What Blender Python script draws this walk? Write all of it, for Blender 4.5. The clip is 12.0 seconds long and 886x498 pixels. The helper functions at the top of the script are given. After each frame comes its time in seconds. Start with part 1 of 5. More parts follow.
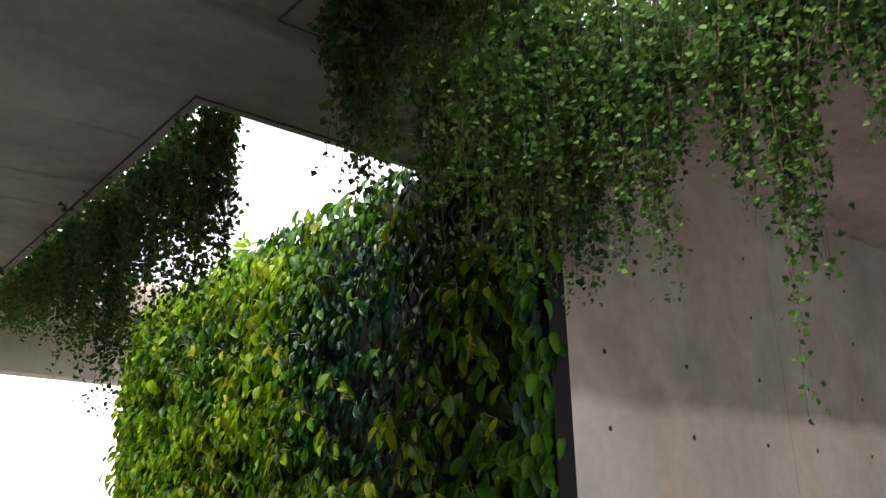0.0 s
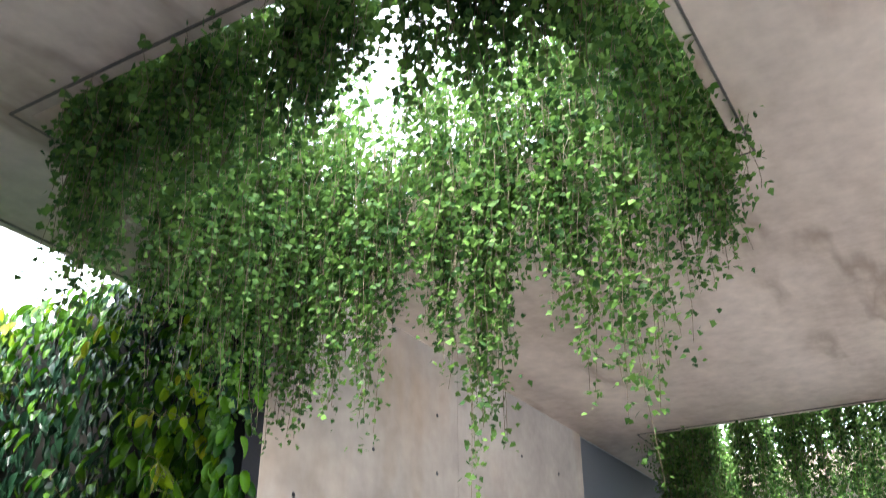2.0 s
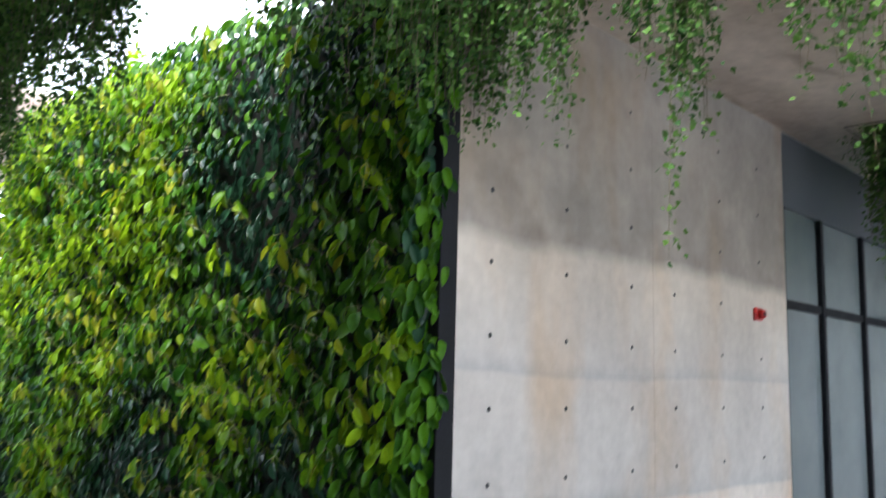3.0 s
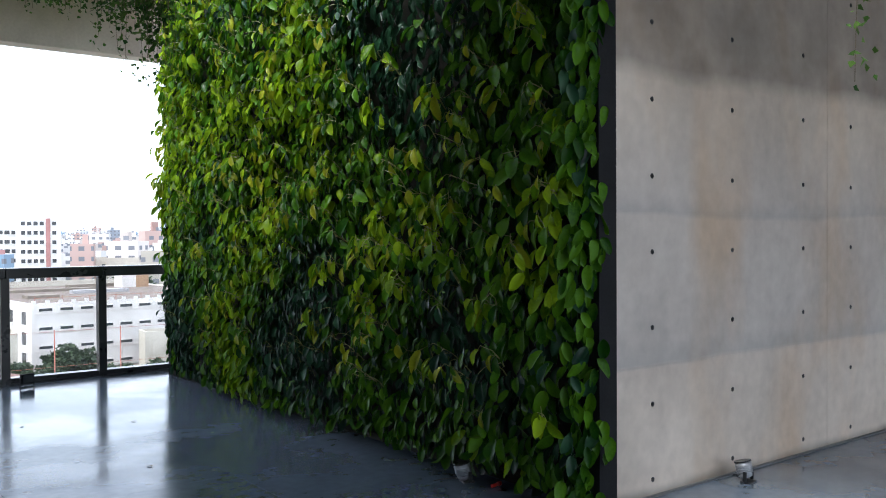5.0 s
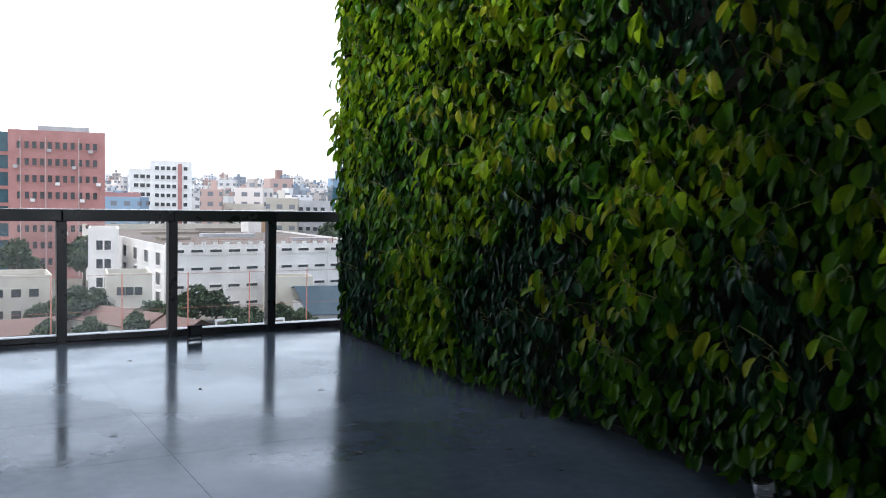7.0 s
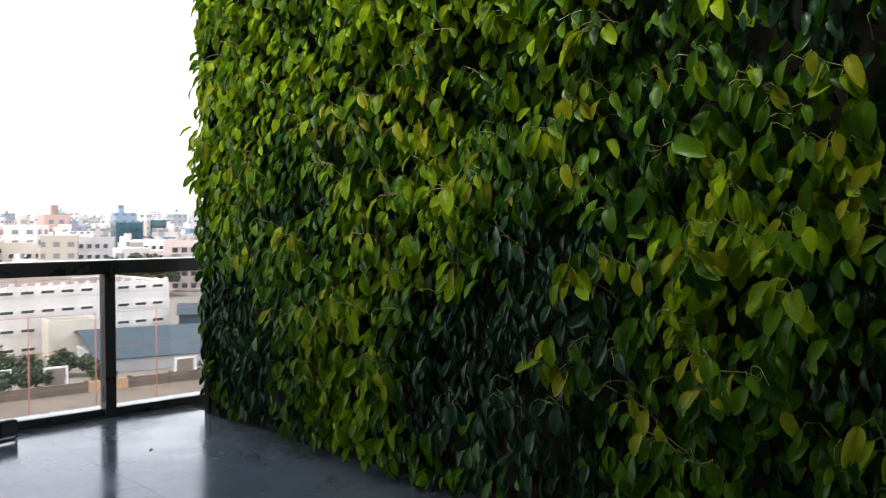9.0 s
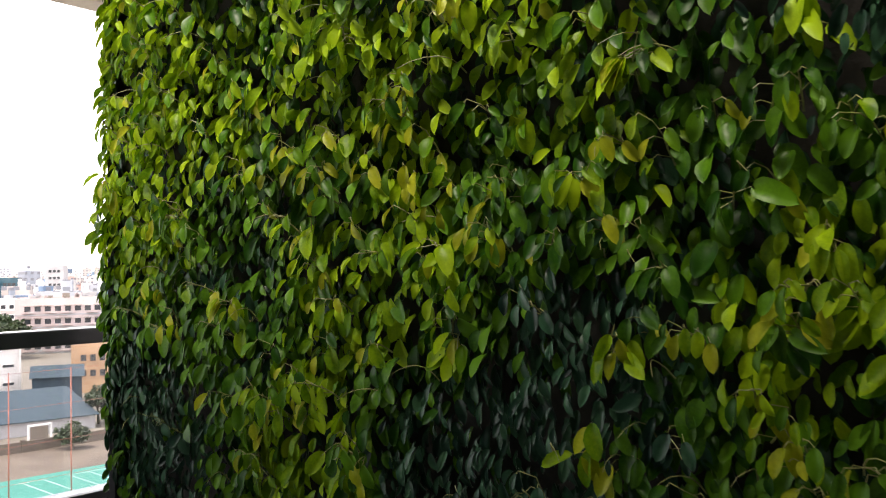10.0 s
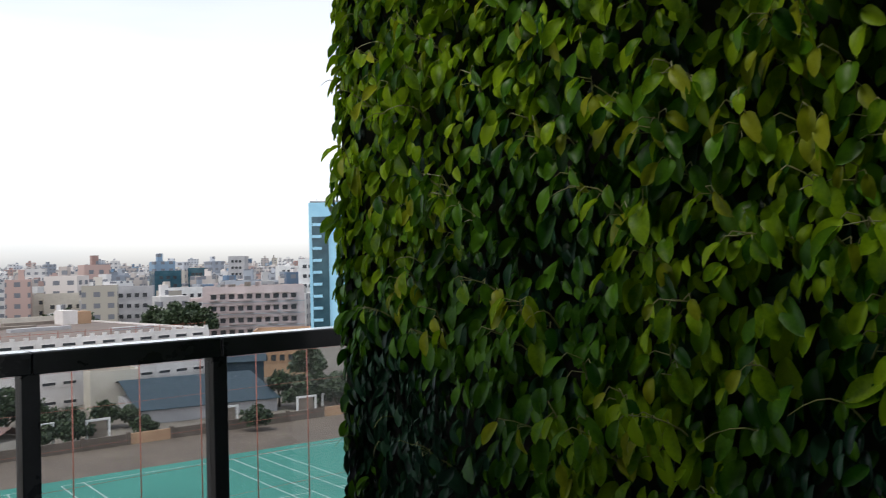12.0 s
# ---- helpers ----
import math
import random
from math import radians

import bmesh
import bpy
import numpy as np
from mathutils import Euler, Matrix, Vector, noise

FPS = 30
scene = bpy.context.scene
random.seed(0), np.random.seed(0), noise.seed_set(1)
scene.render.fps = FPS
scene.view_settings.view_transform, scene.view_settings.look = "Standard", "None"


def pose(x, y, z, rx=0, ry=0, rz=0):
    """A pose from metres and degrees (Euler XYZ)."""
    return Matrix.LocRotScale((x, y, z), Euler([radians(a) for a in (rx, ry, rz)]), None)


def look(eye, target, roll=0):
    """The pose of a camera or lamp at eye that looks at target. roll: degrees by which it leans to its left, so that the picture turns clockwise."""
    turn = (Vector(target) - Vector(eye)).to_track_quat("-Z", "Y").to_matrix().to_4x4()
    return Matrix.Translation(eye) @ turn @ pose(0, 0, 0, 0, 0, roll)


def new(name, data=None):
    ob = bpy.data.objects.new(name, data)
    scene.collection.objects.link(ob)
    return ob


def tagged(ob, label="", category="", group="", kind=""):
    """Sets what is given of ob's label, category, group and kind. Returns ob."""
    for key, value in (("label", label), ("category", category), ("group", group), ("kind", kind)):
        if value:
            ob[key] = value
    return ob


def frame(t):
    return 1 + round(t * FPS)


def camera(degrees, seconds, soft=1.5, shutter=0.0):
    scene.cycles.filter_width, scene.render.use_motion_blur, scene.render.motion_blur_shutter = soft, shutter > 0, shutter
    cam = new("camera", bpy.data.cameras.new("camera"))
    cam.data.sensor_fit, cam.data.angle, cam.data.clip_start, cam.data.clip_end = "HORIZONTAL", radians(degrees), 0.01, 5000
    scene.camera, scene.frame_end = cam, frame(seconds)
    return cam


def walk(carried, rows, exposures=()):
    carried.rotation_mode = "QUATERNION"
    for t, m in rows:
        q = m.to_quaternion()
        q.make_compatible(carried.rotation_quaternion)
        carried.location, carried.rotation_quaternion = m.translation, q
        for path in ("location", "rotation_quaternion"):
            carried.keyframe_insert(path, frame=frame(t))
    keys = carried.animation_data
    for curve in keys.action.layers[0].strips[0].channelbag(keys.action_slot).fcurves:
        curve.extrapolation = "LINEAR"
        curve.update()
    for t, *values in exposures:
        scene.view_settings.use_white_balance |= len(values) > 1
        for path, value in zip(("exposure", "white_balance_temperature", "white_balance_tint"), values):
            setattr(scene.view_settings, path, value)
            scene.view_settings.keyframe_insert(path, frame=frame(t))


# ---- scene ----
cam = camera(52.9, 12.0, soft=1.0, shutter=0.3)
PATH = [
    (0, (-0.338, -0.223, 1.553), (0.871, 1.23, 2.204), -1.1),
    (0.5, (-0.414, -0.318, 1.529), (0.867, 1.018, 2.286), 0.0),
    (1, (-0.416, -0.343, 1.58), (0.966, 0.776, 2.496), -0.1),
    (1.5, (-0.443, -0.357, 1.564), (1.022, 0.54, 2.587), -0.8),
    (2, (-0.446, -0.358, 1.555), (1.08, 0.556, 2.47), -0.0),
    (2.5, (-0.46, -0.303, 1.467), (1.071, 0.825, 2.086), 1.5),
    (3, (-0.47, -0.32, 1.486), (0.977, 1.028, 1.783), 1.5),
    (3.5, (-0.46, -0.31, 1.475), (0.843, 1.205, 1.539), 0.1),
    (3.7, (-0.452, -0.302, 1.465), (0.809, 1.25, 1.471), -0.4),
    (5.3, (-0.481, -0.147, 1.412), (0.735, 1.441, 1.375), -0.1),
    (5.5, (-0.465, -0.025, 1.388), (0.734, 1.575, 1.339), 0.1),
    (6, (-0.416, 0.337, 1.415), (0.701, 1.993, 1.325), 0.4),
    (6.5, (-0.472, 0.755, 1.409), (0.559, 2.464, 1.297), 1.1),
    (7, (-0.49, 1.157, 1.386), (0.526, 2.875, 1.254), 1.4),
    (7.2, (-0.456, 1.364, 1.379), (0.564, 3.078, 1.227), 1.3),
    (8.8, (-0.32, 2.753, 1.419), (1.013, 4.241, 1.317), 0.2),
    (9, (-0.297, 2.925, 1.422), (1.084, 4.37, 1.362), 0.0),
    (9.5, (-0.272, 3.399, 1.464), (1.24, 4.708, 1.474), -0.4),
    (10, (-0.142, 3.82, 1.471), (1.434, 5.049, 1.525), -0.9),
    (10.5, (-0.046, 4.259, 1.477), (1.579, 5.419, 1.58), -0.7),
    (11, (0.005, 4.624, 1.486), (1.652, 5.755, 1.575), -0.8),
    (11.5, (0.128, 4.908, 1.485), (1.594, 6.266, 1.566), -0.9),
    (12, (0.226, 5.036, 1.499), (1.553, 6.532, 1.532), -1.4),
]
EXPOSURES = [(0.0, 1.62, 6900, 10), (0.4, 2.15, 6800, 12), (0.8, 2.8, 6600, 15), (1.2, 3.38, 6500, 15), (2.0, 3.4, 6350, 11), (2.5, 3.1, 6200, 6), (3.0, 2.55, 6100, 7), (3.5, 2.0, 6050, 8), (5.5, 1.5, 6050, 8), (7.0, 1.0, 6100, 8), (9.0, 1.52, 6950, 12), (10.0, 1.85, 7300, 17), (10.5, 1.95, 7300, 17), (11.0, 1.8, 7000, 16), (11.5, 0.85, 6600, 13), (12.0, 0.3, 6500, 9)]
walk(cam, [(t, look(eye, target, roll)) for t, eye, target, roll in PATH], EXPOSURES)

# ---- world and sun: bright overcast day ----
world = bpy.data.worlds.new("overcast_sky")
scene.world = world
world.use_nodes = True
wn, wl = world.node_tree.nodes, world.node_tree.links
wn.clear()
w_sky = wn.new("ShaderNodeTexSky")
w_sky.sky_type, w_sky.sun_disc = "NISHITA", False
w_sky.sun_elevation, w_sky.sun_rotation = radians(69), radians(-96)
w_sky.air_density, w_sky.dust_density, w_sky.ozone_density = 1.0, 1.2, 1.0
w_hsv = wn.new("ShaderNodeHueSaturation")
w_hsv.inputs["Saturation"].default_value, w_hsv.inputs["Value"].default_value = 0.26, 1.4
w_co = wn.new("ShaderNodeTexCoord")
w_map = wn.new("ShaderNodeMapping")
w_map.inputs["Scale"].default_value = (2.2, 2.2, 14.0)
w_noise = wn.new("ShaderNodeTexNoise")
w_noise.inputs["Scale"].default_value, w_noise.inputs["Detail"].default_value = 1.3, 5.0
w_ramp = wn.new("ShaderNodeValToRGB")
w_ramp.color_ramp.elements[0].position, w_ramp.color_ramp.elements[0].color = 0.36, (0.92, 0.93, 0.99, 1)
w_ramp.color_ramp.elements[1].position, w_ramp.color_ramp.elements[1].color = 0.50, (0.975, 0.97, 1.01, 1)
w_mul = wn.new("ShaderNodeMix")
w_mul.data_type, w_mul.blend_type = "RGBA", "MULTIPLY"
w_mul.inputs["Factor"].default_value = 1.0
w_bg = wn.new("ShaderNodeBackground")
w_bg.inputs["Strength"].default_value = 0.15
w_out = wn.new("ShaderNodeOutputWorld")
wl.new(w_co.outputs["Generated"], w_map.inputs["Vector"])
wl.new(w_map.outputs["Vector"], w_noise.inputs["Vector"])
wl.new(w_noise.outputs["Fac"], w_ramp.inputs["Fac"])
wl.new(w_sky.outputs["Color"], w_hsv.inputs["Color"])
wl.new(w_hsv.outputs["Color"], w_mul.inputs["A"])
wl.new(w_ramp.outputs["Color"], w_mul.inputs["B"])
wl.new(w_mul.outputs["Result"], w_bg.inputs["Color"])
wl.new(w_bg.outputs["Background"], w_out.inputs["Surface"])

sun = new("sun", bpy.data.lights.new("sun", "SUN"))
sun.data.energy, sun.data.angle, sun.data.color = 1.5, radians(14), (1.0, 0.95, 0.86)
sun.matrix_world = look((-42, -4, 110), (0, 0, 0))


# ---- materials ----
def material(name, dark, light, scale=4.0, rough=(0.5, 0.7), bump=0.15, fine=60.0, metal=0.0, stretch=(1, 1, 1), spec=0.5, island=0.0, soft=0.0):
    """Two tones by coarse noise, fine grain over it, roughness that follows, and a fine relief. Real-world size by world position."""
    m = bpy.data.materials.new(name)
    m.use_nodes = True
    n, l = m.node_tree.nodes, m.node_tree.links
    b = n["Principled BSDF"]
    geo = n.new("ShaderNodeNewGeometry")
    mp = n.new("ShaderNodeMapping")
    mp.inputs["Scale"].default_value = stretch
    l.new(geo.outputs["Position"], mp.inputs["Vector"])
    a = n.new("ShaderNodeTexNoise")
    a.inputs["Scale"].default_value, a.inputs["Detail"].default_value, a.inputs["Roughness"].default_value = scale, 6.0, 0.6
    l.new(mp.outputs["Vector"], a.inputs["Vector"])
    g = n.new("ShaderNodeTexNoise")
    g.inputs["Scale"].default_value, g.inputs["Detail"].default_value = fine, 3.0
    l.new(geo.outputs["Position"], g.inputs["Vector"])
    add = n.new("ShaderNodeMath")
    add.operation = "MULTIPLY_ADD"
    l.new(g.outputs["Fac"], add.inputs[0])
    add.inputs[1].default_value = 0.35
    l.new(a.outputs["Fac"], add.inputs[2])
    source = add.outputs[0]
    if island:
        more = n.new("ShaderNodeMath")
        more.operation = "MULTIPLY_ADD"
        info = n.new("ShaderNodeObjectInfo")
        mix2 = n.new("ShaderNodeMath")
        mix2.operation = "ADD"
        l.new(geo.outputs["Random Per Island"], mix2.inputs[0])
        l.new(info.outputs["Random"], mix2.inputs[1])
        fr = n.new("ShaderNodeMath")
        fr.operation = "FRACT"
        l.new(mix2.outputs[0], fr.inputs[0])
        l.new(fr.outputs[0], more.inputs[0])
        more.inputs[1].default_value = island
        l.new(source, more.inputs[2])
        sub = n.new("ShaderNodeMath")
        sub.operation = "SUBTRACT"
        l.new(more.outputs[0], sub.inputs[0])
        sub.inputs[1].default_value = island / 2
        source = sub.outputs[0]
    ramp = n.new("ShaderNodeValToRGB")
    e = ramp.color_ramp.elements
    e[0].position, e[0].color = 0.42, (*dark, 1)
    e[1].position, e[1].color = 0.92, (*light, 1)
    l.new(source, ramp.inputs["Fac"])
    l.new(ramp.outputs["Color"], b.inputs["Base Color"])
    rr = n.new("ShaderNodeMapRange")
    rr.inputs["From Min"].default_value, rr.inputs["From Max"].default_value = 0.35, 0.7
    rr.inputs["To Min"].default_value, rr.inputs["To Max"].default_value = rough
    l.new(a.outputs["Fac"], rr.inputs["Value"])
    l.new(rr.outputs["Result"], b.inputs["Roughness"])
    b.inputs["Metallic"].default_value = metal
    b.inputs["Specular IOR Level"].default_value = spec
    if bump:
        bp = n.new("ShaderNodeBump")
        bp.inputs["Strength"].default_value, bp.inputs["Distance"].default_value = bump, 0.01
        l.new(add.outputs[0], bp.inputs["Height"])
        l.new(bp.outputs["Normal"], b.inputs["Normal"])
    if soft:
        out = n["Material Output"]
        tr = n.new("ShaderNodeBsdfTranslucent")
        l.new(ramp.outputs["Color"], tr.inputs["Color"])
        mx = n.new("ShaderNodeMixShader")
        mx.inputs["Fac"].default_value = soft
        l.new(b.outputs["BSDF"], mx.inputs[1])
        l.new(tr.outputs["BSDF"], mx.inputs[2])
        l.new(mx.outputs["Shader"], out.inputs["Surface"])
    return m


def concrete_wall_material():
    """Fair-faced concrete: streaks, a wavy pour line with a bluish damp band above it, canopy shade painted over the
    upper wall, warm rust stains.
    """
    m = material("fair_faced_concrete", (0.36, 0.33, 0.30), (0.60, 0.56, 0.515), 1.0, (0.55, 0.75), 0.07, 11, stretch=(1.3, 1.3, 0.7))
    n, l = m.node_tree.nodes, m.node_tree.links
    b = n["Principled BSDF"]
    base = b.inputs["Base Color"].links[0].from_socket
    geo = n.new("ShaderNodeNewGeometry")
    sep = n.new("ShaderNodeSeparateXYZ")
    l.new(geo.outputs["Position"], sep.inputs["Vector"])
    wob = n.new("ShaderNodeTexNoise")
    wob.inputs["Scale"].default_value, wob.inputs["Detail"].default_value = 1.2, 4
    l.new(geo.outputs["Position"], wob.inputs["Vector"])

    def math_node(op, x, y, z=None):
        k = n.new("ShaderNodeMath")
        k.operation = op
        for i, v in enumerate((x, y, z)):
            if v is None:
                continue
            if isinstance(v, (int, float)):
                k.inputs[i].default_value = v
            else:
                l.new(v, k.inputs[i])
        return k.outputs[0]

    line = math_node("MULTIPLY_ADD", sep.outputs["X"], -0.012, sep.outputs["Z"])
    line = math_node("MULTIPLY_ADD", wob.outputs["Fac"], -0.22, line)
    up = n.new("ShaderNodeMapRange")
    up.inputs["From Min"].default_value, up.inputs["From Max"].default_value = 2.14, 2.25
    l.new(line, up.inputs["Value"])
    # the tone stays dark to the top, painting in the shade under the canopy
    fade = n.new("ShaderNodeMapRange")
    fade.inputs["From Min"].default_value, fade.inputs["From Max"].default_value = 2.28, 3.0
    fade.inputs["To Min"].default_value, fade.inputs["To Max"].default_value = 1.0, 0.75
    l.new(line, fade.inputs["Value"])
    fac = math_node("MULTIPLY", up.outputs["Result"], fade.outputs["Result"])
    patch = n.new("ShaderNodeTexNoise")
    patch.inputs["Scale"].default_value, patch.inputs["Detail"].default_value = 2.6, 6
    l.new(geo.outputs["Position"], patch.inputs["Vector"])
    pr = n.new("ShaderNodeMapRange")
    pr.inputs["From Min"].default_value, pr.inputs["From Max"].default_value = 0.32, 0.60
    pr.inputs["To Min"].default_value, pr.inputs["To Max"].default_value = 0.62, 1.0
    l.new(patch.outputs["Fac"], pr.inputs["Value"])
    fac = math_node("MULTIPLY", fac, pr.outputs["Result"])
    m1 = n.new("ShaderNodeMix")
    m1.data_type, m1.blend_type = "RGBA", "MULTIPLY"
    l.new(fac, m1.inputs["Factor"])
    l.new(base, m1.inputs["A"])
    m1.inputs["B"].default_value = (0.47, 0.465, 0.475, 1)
    # each lift was poured from another batch: a lowest lift paler by batch and by floor light painted in, a grey
    # settled band under each joint
    tone = n.new("ShaderNodeValToRGB")
    tone.color_ramp.interpolation = "LINEAR"
    e = tone.color_ramp.elements
    e[0].position, e[0].color = 0.004, (0.62, 0.6, 0.55, 1)
    e[1].position, e[1].color = 1.0, (1.0, 1.0, 1.0, 1)
    for at_z, c in ((0.07, (1.28, 1.22, 1.14)), (0.70, (1.20, 1.15, 1.09)), (0.73, (0.86, 0.88, 0.90)), (0.86, (0.97, 0.97, 0.97)), (1.53, (1.02, 1.0, 0.98)), (1.56, (0.84, 0.85, 0.87)), (1.66, (0.98, 0.97, 0.96)), (2.2, (1.08, 1.02, 0.94))):
        k = e.new(at_z / 4.0)
        k.color = (*c, 1)
    wav = math_node("MULTIPLY_ADD", wob.outputs["Fac"], -0.10, math_node("ADD", sep.outputs["Z"], 0.05))
    l.new(math_node("DIVIDE", wav, 4.0), tone.inputs["Fac"])
    m0 = n.new("ShaderNodeMix")
    m0.data_type, m0.blend_type = "RGBA", "MULTIPLY"
    m0.inputs["Factor"].default_value = 1.0
    l.new(m1.outputs["Result"], m0.inputs["A"])
    l.new(tone.outputs["Color"], m0.inputs["B"])
    # rust streaks
    mp = n.new("ShaderNodeMapping")
    mp.inputs["Scale"].default_value = (1.5, 1.5, 0.5)
    l.new(geo.outputs["Position"], mp.inputs["Vector"])
    st = n.new("ShaderNodeTexNoise")
    st.inputs["Scale"].default_value, st.inputs["Detail"].default_value = 1.0, 5
    l.new(mp.outputs["Vector"], st.inputs["Vector"])
    sr = n.new("ShaderNodeMapRange")
    sr.inputs["From Min"].default_value, sr.inputs["From Max"].default_value = 0.50, 0.70
    sr.inputs["To Max"].default_value = 0.7
    l.new(st.outputs["Fac"], sr.inputs["Value"])
    m2 = n.new("ShaderNodeMix")
    m2.data_type, m2.blend_type = "RGBA", "MULTIPLY"
    l.new(sr.outputs["Result"], m2.inputs["Factor"])
    l.new(m0.outputs["Result"], m2.inputs["A"])
    m2.inputs["B"].default_value = (0.93, 0.74, 0.54, 1)
    l.new(m2.outputs["Result"], b.inputs["Base Color"])
    return m


def glass_material(name, tint, rough=0.02, haze=0.008):
    m = bpy.data.materials.new(name)
    m.use_nodes = True
    n, l = m.node_tree.nodes, m.node_tree.links
    out = n["Material Output"]
    n.remove(n["Principled BSDF"])
    tr = n.new("ShaderNodeBsdfTransparent")
    tr.inputs["Color"].default_value = (*tint, 1)
    gl = n.new("ShaderNodeBsdfGlossy")
    gl.inputs["Roughness"].default_value = rough
    fr = n.new("ShaderNodeFresnel")
    fr.inputs["IOR"].default_value = 1.45
    mx = n.new("ShaderNodeMixShader")
    l.new(fr.outputs["Fac"], mx.inputs["Fac"])
    l.new(tr.outputs["BSDF"], mx.inputs[1])
    l.new(gl.outputs["BSDF"], mx.inputs[2])
    # faint white veil paints the hazy reflections on the pane
    df = n.new("ShaderNodeBsdfTranslucent")
    df.inputs["Color"].default_value = (0.8, 0.8, 0.8, 1)
    haze_mix = n.new("ShaderNodeMixShader")
    haze_mix.inputs["Fac"].default_value = haze
    l.new(mx.outputs["Shader"], haze_mix.inputs[1])
    l.new(df.outputs["BSDF"], haze_mix.inputs[2])
    l.new(haze_mix.outputs["Shader"], out.inputs["Surface"])
    return m


def add_stain_lines(m, scale, stretch, width, tone):
    """Thin wandering dark stains along hair cracks and formwork seams."""
    n, l = m.node_tree.nodes, m.node_tree.links
    b = n["Principled BSDF"]
    base = b.inputs["Base Color"].links[0].from_socket
    geo = n.new("ShaderNodeNewGeometry")
    mp = n.new("ShaderNodeMapping")
    mp.inputs["Scale"].default_value = stretch
    l.new(geo.outputs["Position"], mp.inputs["Vector"])
    a = n.new("ShaderNodeTexNoise")
    a.inputs["Scale"].default_value, a.inputs["Detail"].default_value = scale, 7.0
    l.new(mp.outputs["Vector"], a.inputs["Vector"])
    s = n.new("ShaderNodeMath")
    s.operation = "SUBTRACT"
    l.new(a.outputs["Fac"], s.inputs[0])
    s.inputs[1].default_value = 0.5
    c = n.new("ShaderNodeMath")
    c.operation = "ABSOLUTE"
    l.new(s.outputs[0], c.inputs[0])
    r = n.new("ShaderNodeMapRange")
    r.inputs["From Max"].default_value, r.inputs["To Min"].default_value, r.inputs["To Max"].default_value = width, 0.8, 0.0
    l.new(c.outputs[0], r.inputs["Value"])
    k = n.new("ShaderNodeTexNoise")
    k.inputs["Scale"].default_value = 0.9
    l.new(geo.outputs["Position"], k.inputs["Vector"])
    g = n.new("ShaderNodeMapRange")
    g.inputs["From Min"].default_value, g.inputs["From Max"].default_value = 0.45, 0.6
    l.new(k.outputs["Fac"], g.inputs["Value"])
    q = n.new("ShaderNodeMath")
    q.operation = "MULTIPLY"
    l.new(r.outputs["Result"], q.inputs[0])
    l.new(g.outputs["Result"], q.inputs[1])
    mix = n.new("ShaderNodeMix")
    mix.data_type, mix.blend_type = "RGBA", "MULTIPLY"
    l.new(q.outputs[0], mix.inputs["Factor"])
    l.new(base, mix.inputs["A"])
    mix.inputs["B"].default_value = (*tone, 1)
    l.new(mix.outputs["Result"], b.inputs["Base Color"])


def wet_floor_material():
    """Dark grey stone under a broken film of rain water: smooth and mirror-like where it stands, duller where it has drained."""
    m = material("wet_stone_floor", (0.068, 0.09, 0.122), (0.14, 0.178, 0.232), 0.9, (0.12, 0.28), 0.03, 14, island=0.10, spec=0.5)
    n, l = m.node_tree.nodes, m.node_tree.links
    b = n["Principled BSDF"]
    geo = n.new("ShaderNodeNewGeometry")
    film = n.new("ShaderNodeTexNoise")
    film.inputs["Scale"].default_value, film.inputs["Detail"].default_value = 0.8, 5.0
    l.new(geo.outputs["Position"], film.inputs["Vector"])
    wet = n.new("ShaderNodeMapRange")
    wet.inputs["From Min"].default_value, wet.inputs["From Max"].default_value = 0.44, 0.58
    wet.inputs["To Min"].default_value, wet.inputs["To Max"].default_value = 0.0, 0.55
    l.new(film.outputs["Fac"], wet.inputs["Value"])
    l.new(wet.outputs["Result"], b.inputs["Coat Weight"])
    # the sky's blue is put into the tint of the reflections
    b.inputs["Specular Tint"].default_value = (0.55, 0.77, 1.0, 1)
    b.inputs["Coat Roughness"].default_value = 0.03
    b.inputs["Coat IOR"].default_value = 1.33
    # ripples and stone texture that break the reflections
    rip = n.new("ShaderNodeTexNoise")
    rip.inputs["Scale"].default_value, rip.inputs["Detail"].default_value = 13.0, 4.0
    l.new(geo.outputs["Position"], rip.inputs["Vector"])
    bp = n.new("ShaderNodeBump")
    bp.inputs["Strength"].default_value, bp.inputs["Distance"].default_value = 0.16, 0.012
    l.new(rip.outputs["Fac"], bp.inputs["Height"])
    l.new(bp.outputs["Normal"], b.inputs["Coat Normal"])
    return m


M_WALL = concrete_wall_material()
M_SOFFIT = material("board_marked_soffit", (0.34, 0.26, 0.195), (0.74, 0.61, 0.49), 0.55, (0.6, 0.8), 0.12, 9, stretch=(0.6, 1.8, 1))
add_stain_lines(M_SOFFIT, 0.5, (0.35, 1.3, 1.0), 0.022, (0.55, 0.50, 0.45))
M_BEAM = material("edge_beam_concrete", (0.52, 0.45, 0.37), (0.74, 0.66, 0.575), 1.5, (0.6, 0.8), 0.12, 40)
M_TILE = wet_floor_material()
M_BED = material("mortar_bed", (0.09, 0.095, 0.10), (0.14, 0.145, 0.15), 3, (0.3, 0.6), 0.1)
M_STEEL = material("dark_painted_steel", (0.012, 0.013, 0.015), (0.03, 0.032, 0.036), 5, (0.25, 0.42), 0.03, 90)
M_GLINT = material("rail_top_sky_glint", (0.68, 0.70, 0.72), (0.82, 0.84, 0.86), 4, (0.08, 0.18), 0.02, 60, metal=0.5)
M_KERB = material("wet_grey_kerb", (0.25, 0.28, 0.31), (0.38, 0.42, 0.46), 3, (0.2, 0.4), 0.05)
M_GROOVE = material("dirt_in_drip_groove", (0.07, 0.06, 0.05), (0.14, 0.12, 0.10), 6, (0.7, 0.9), 0.1)
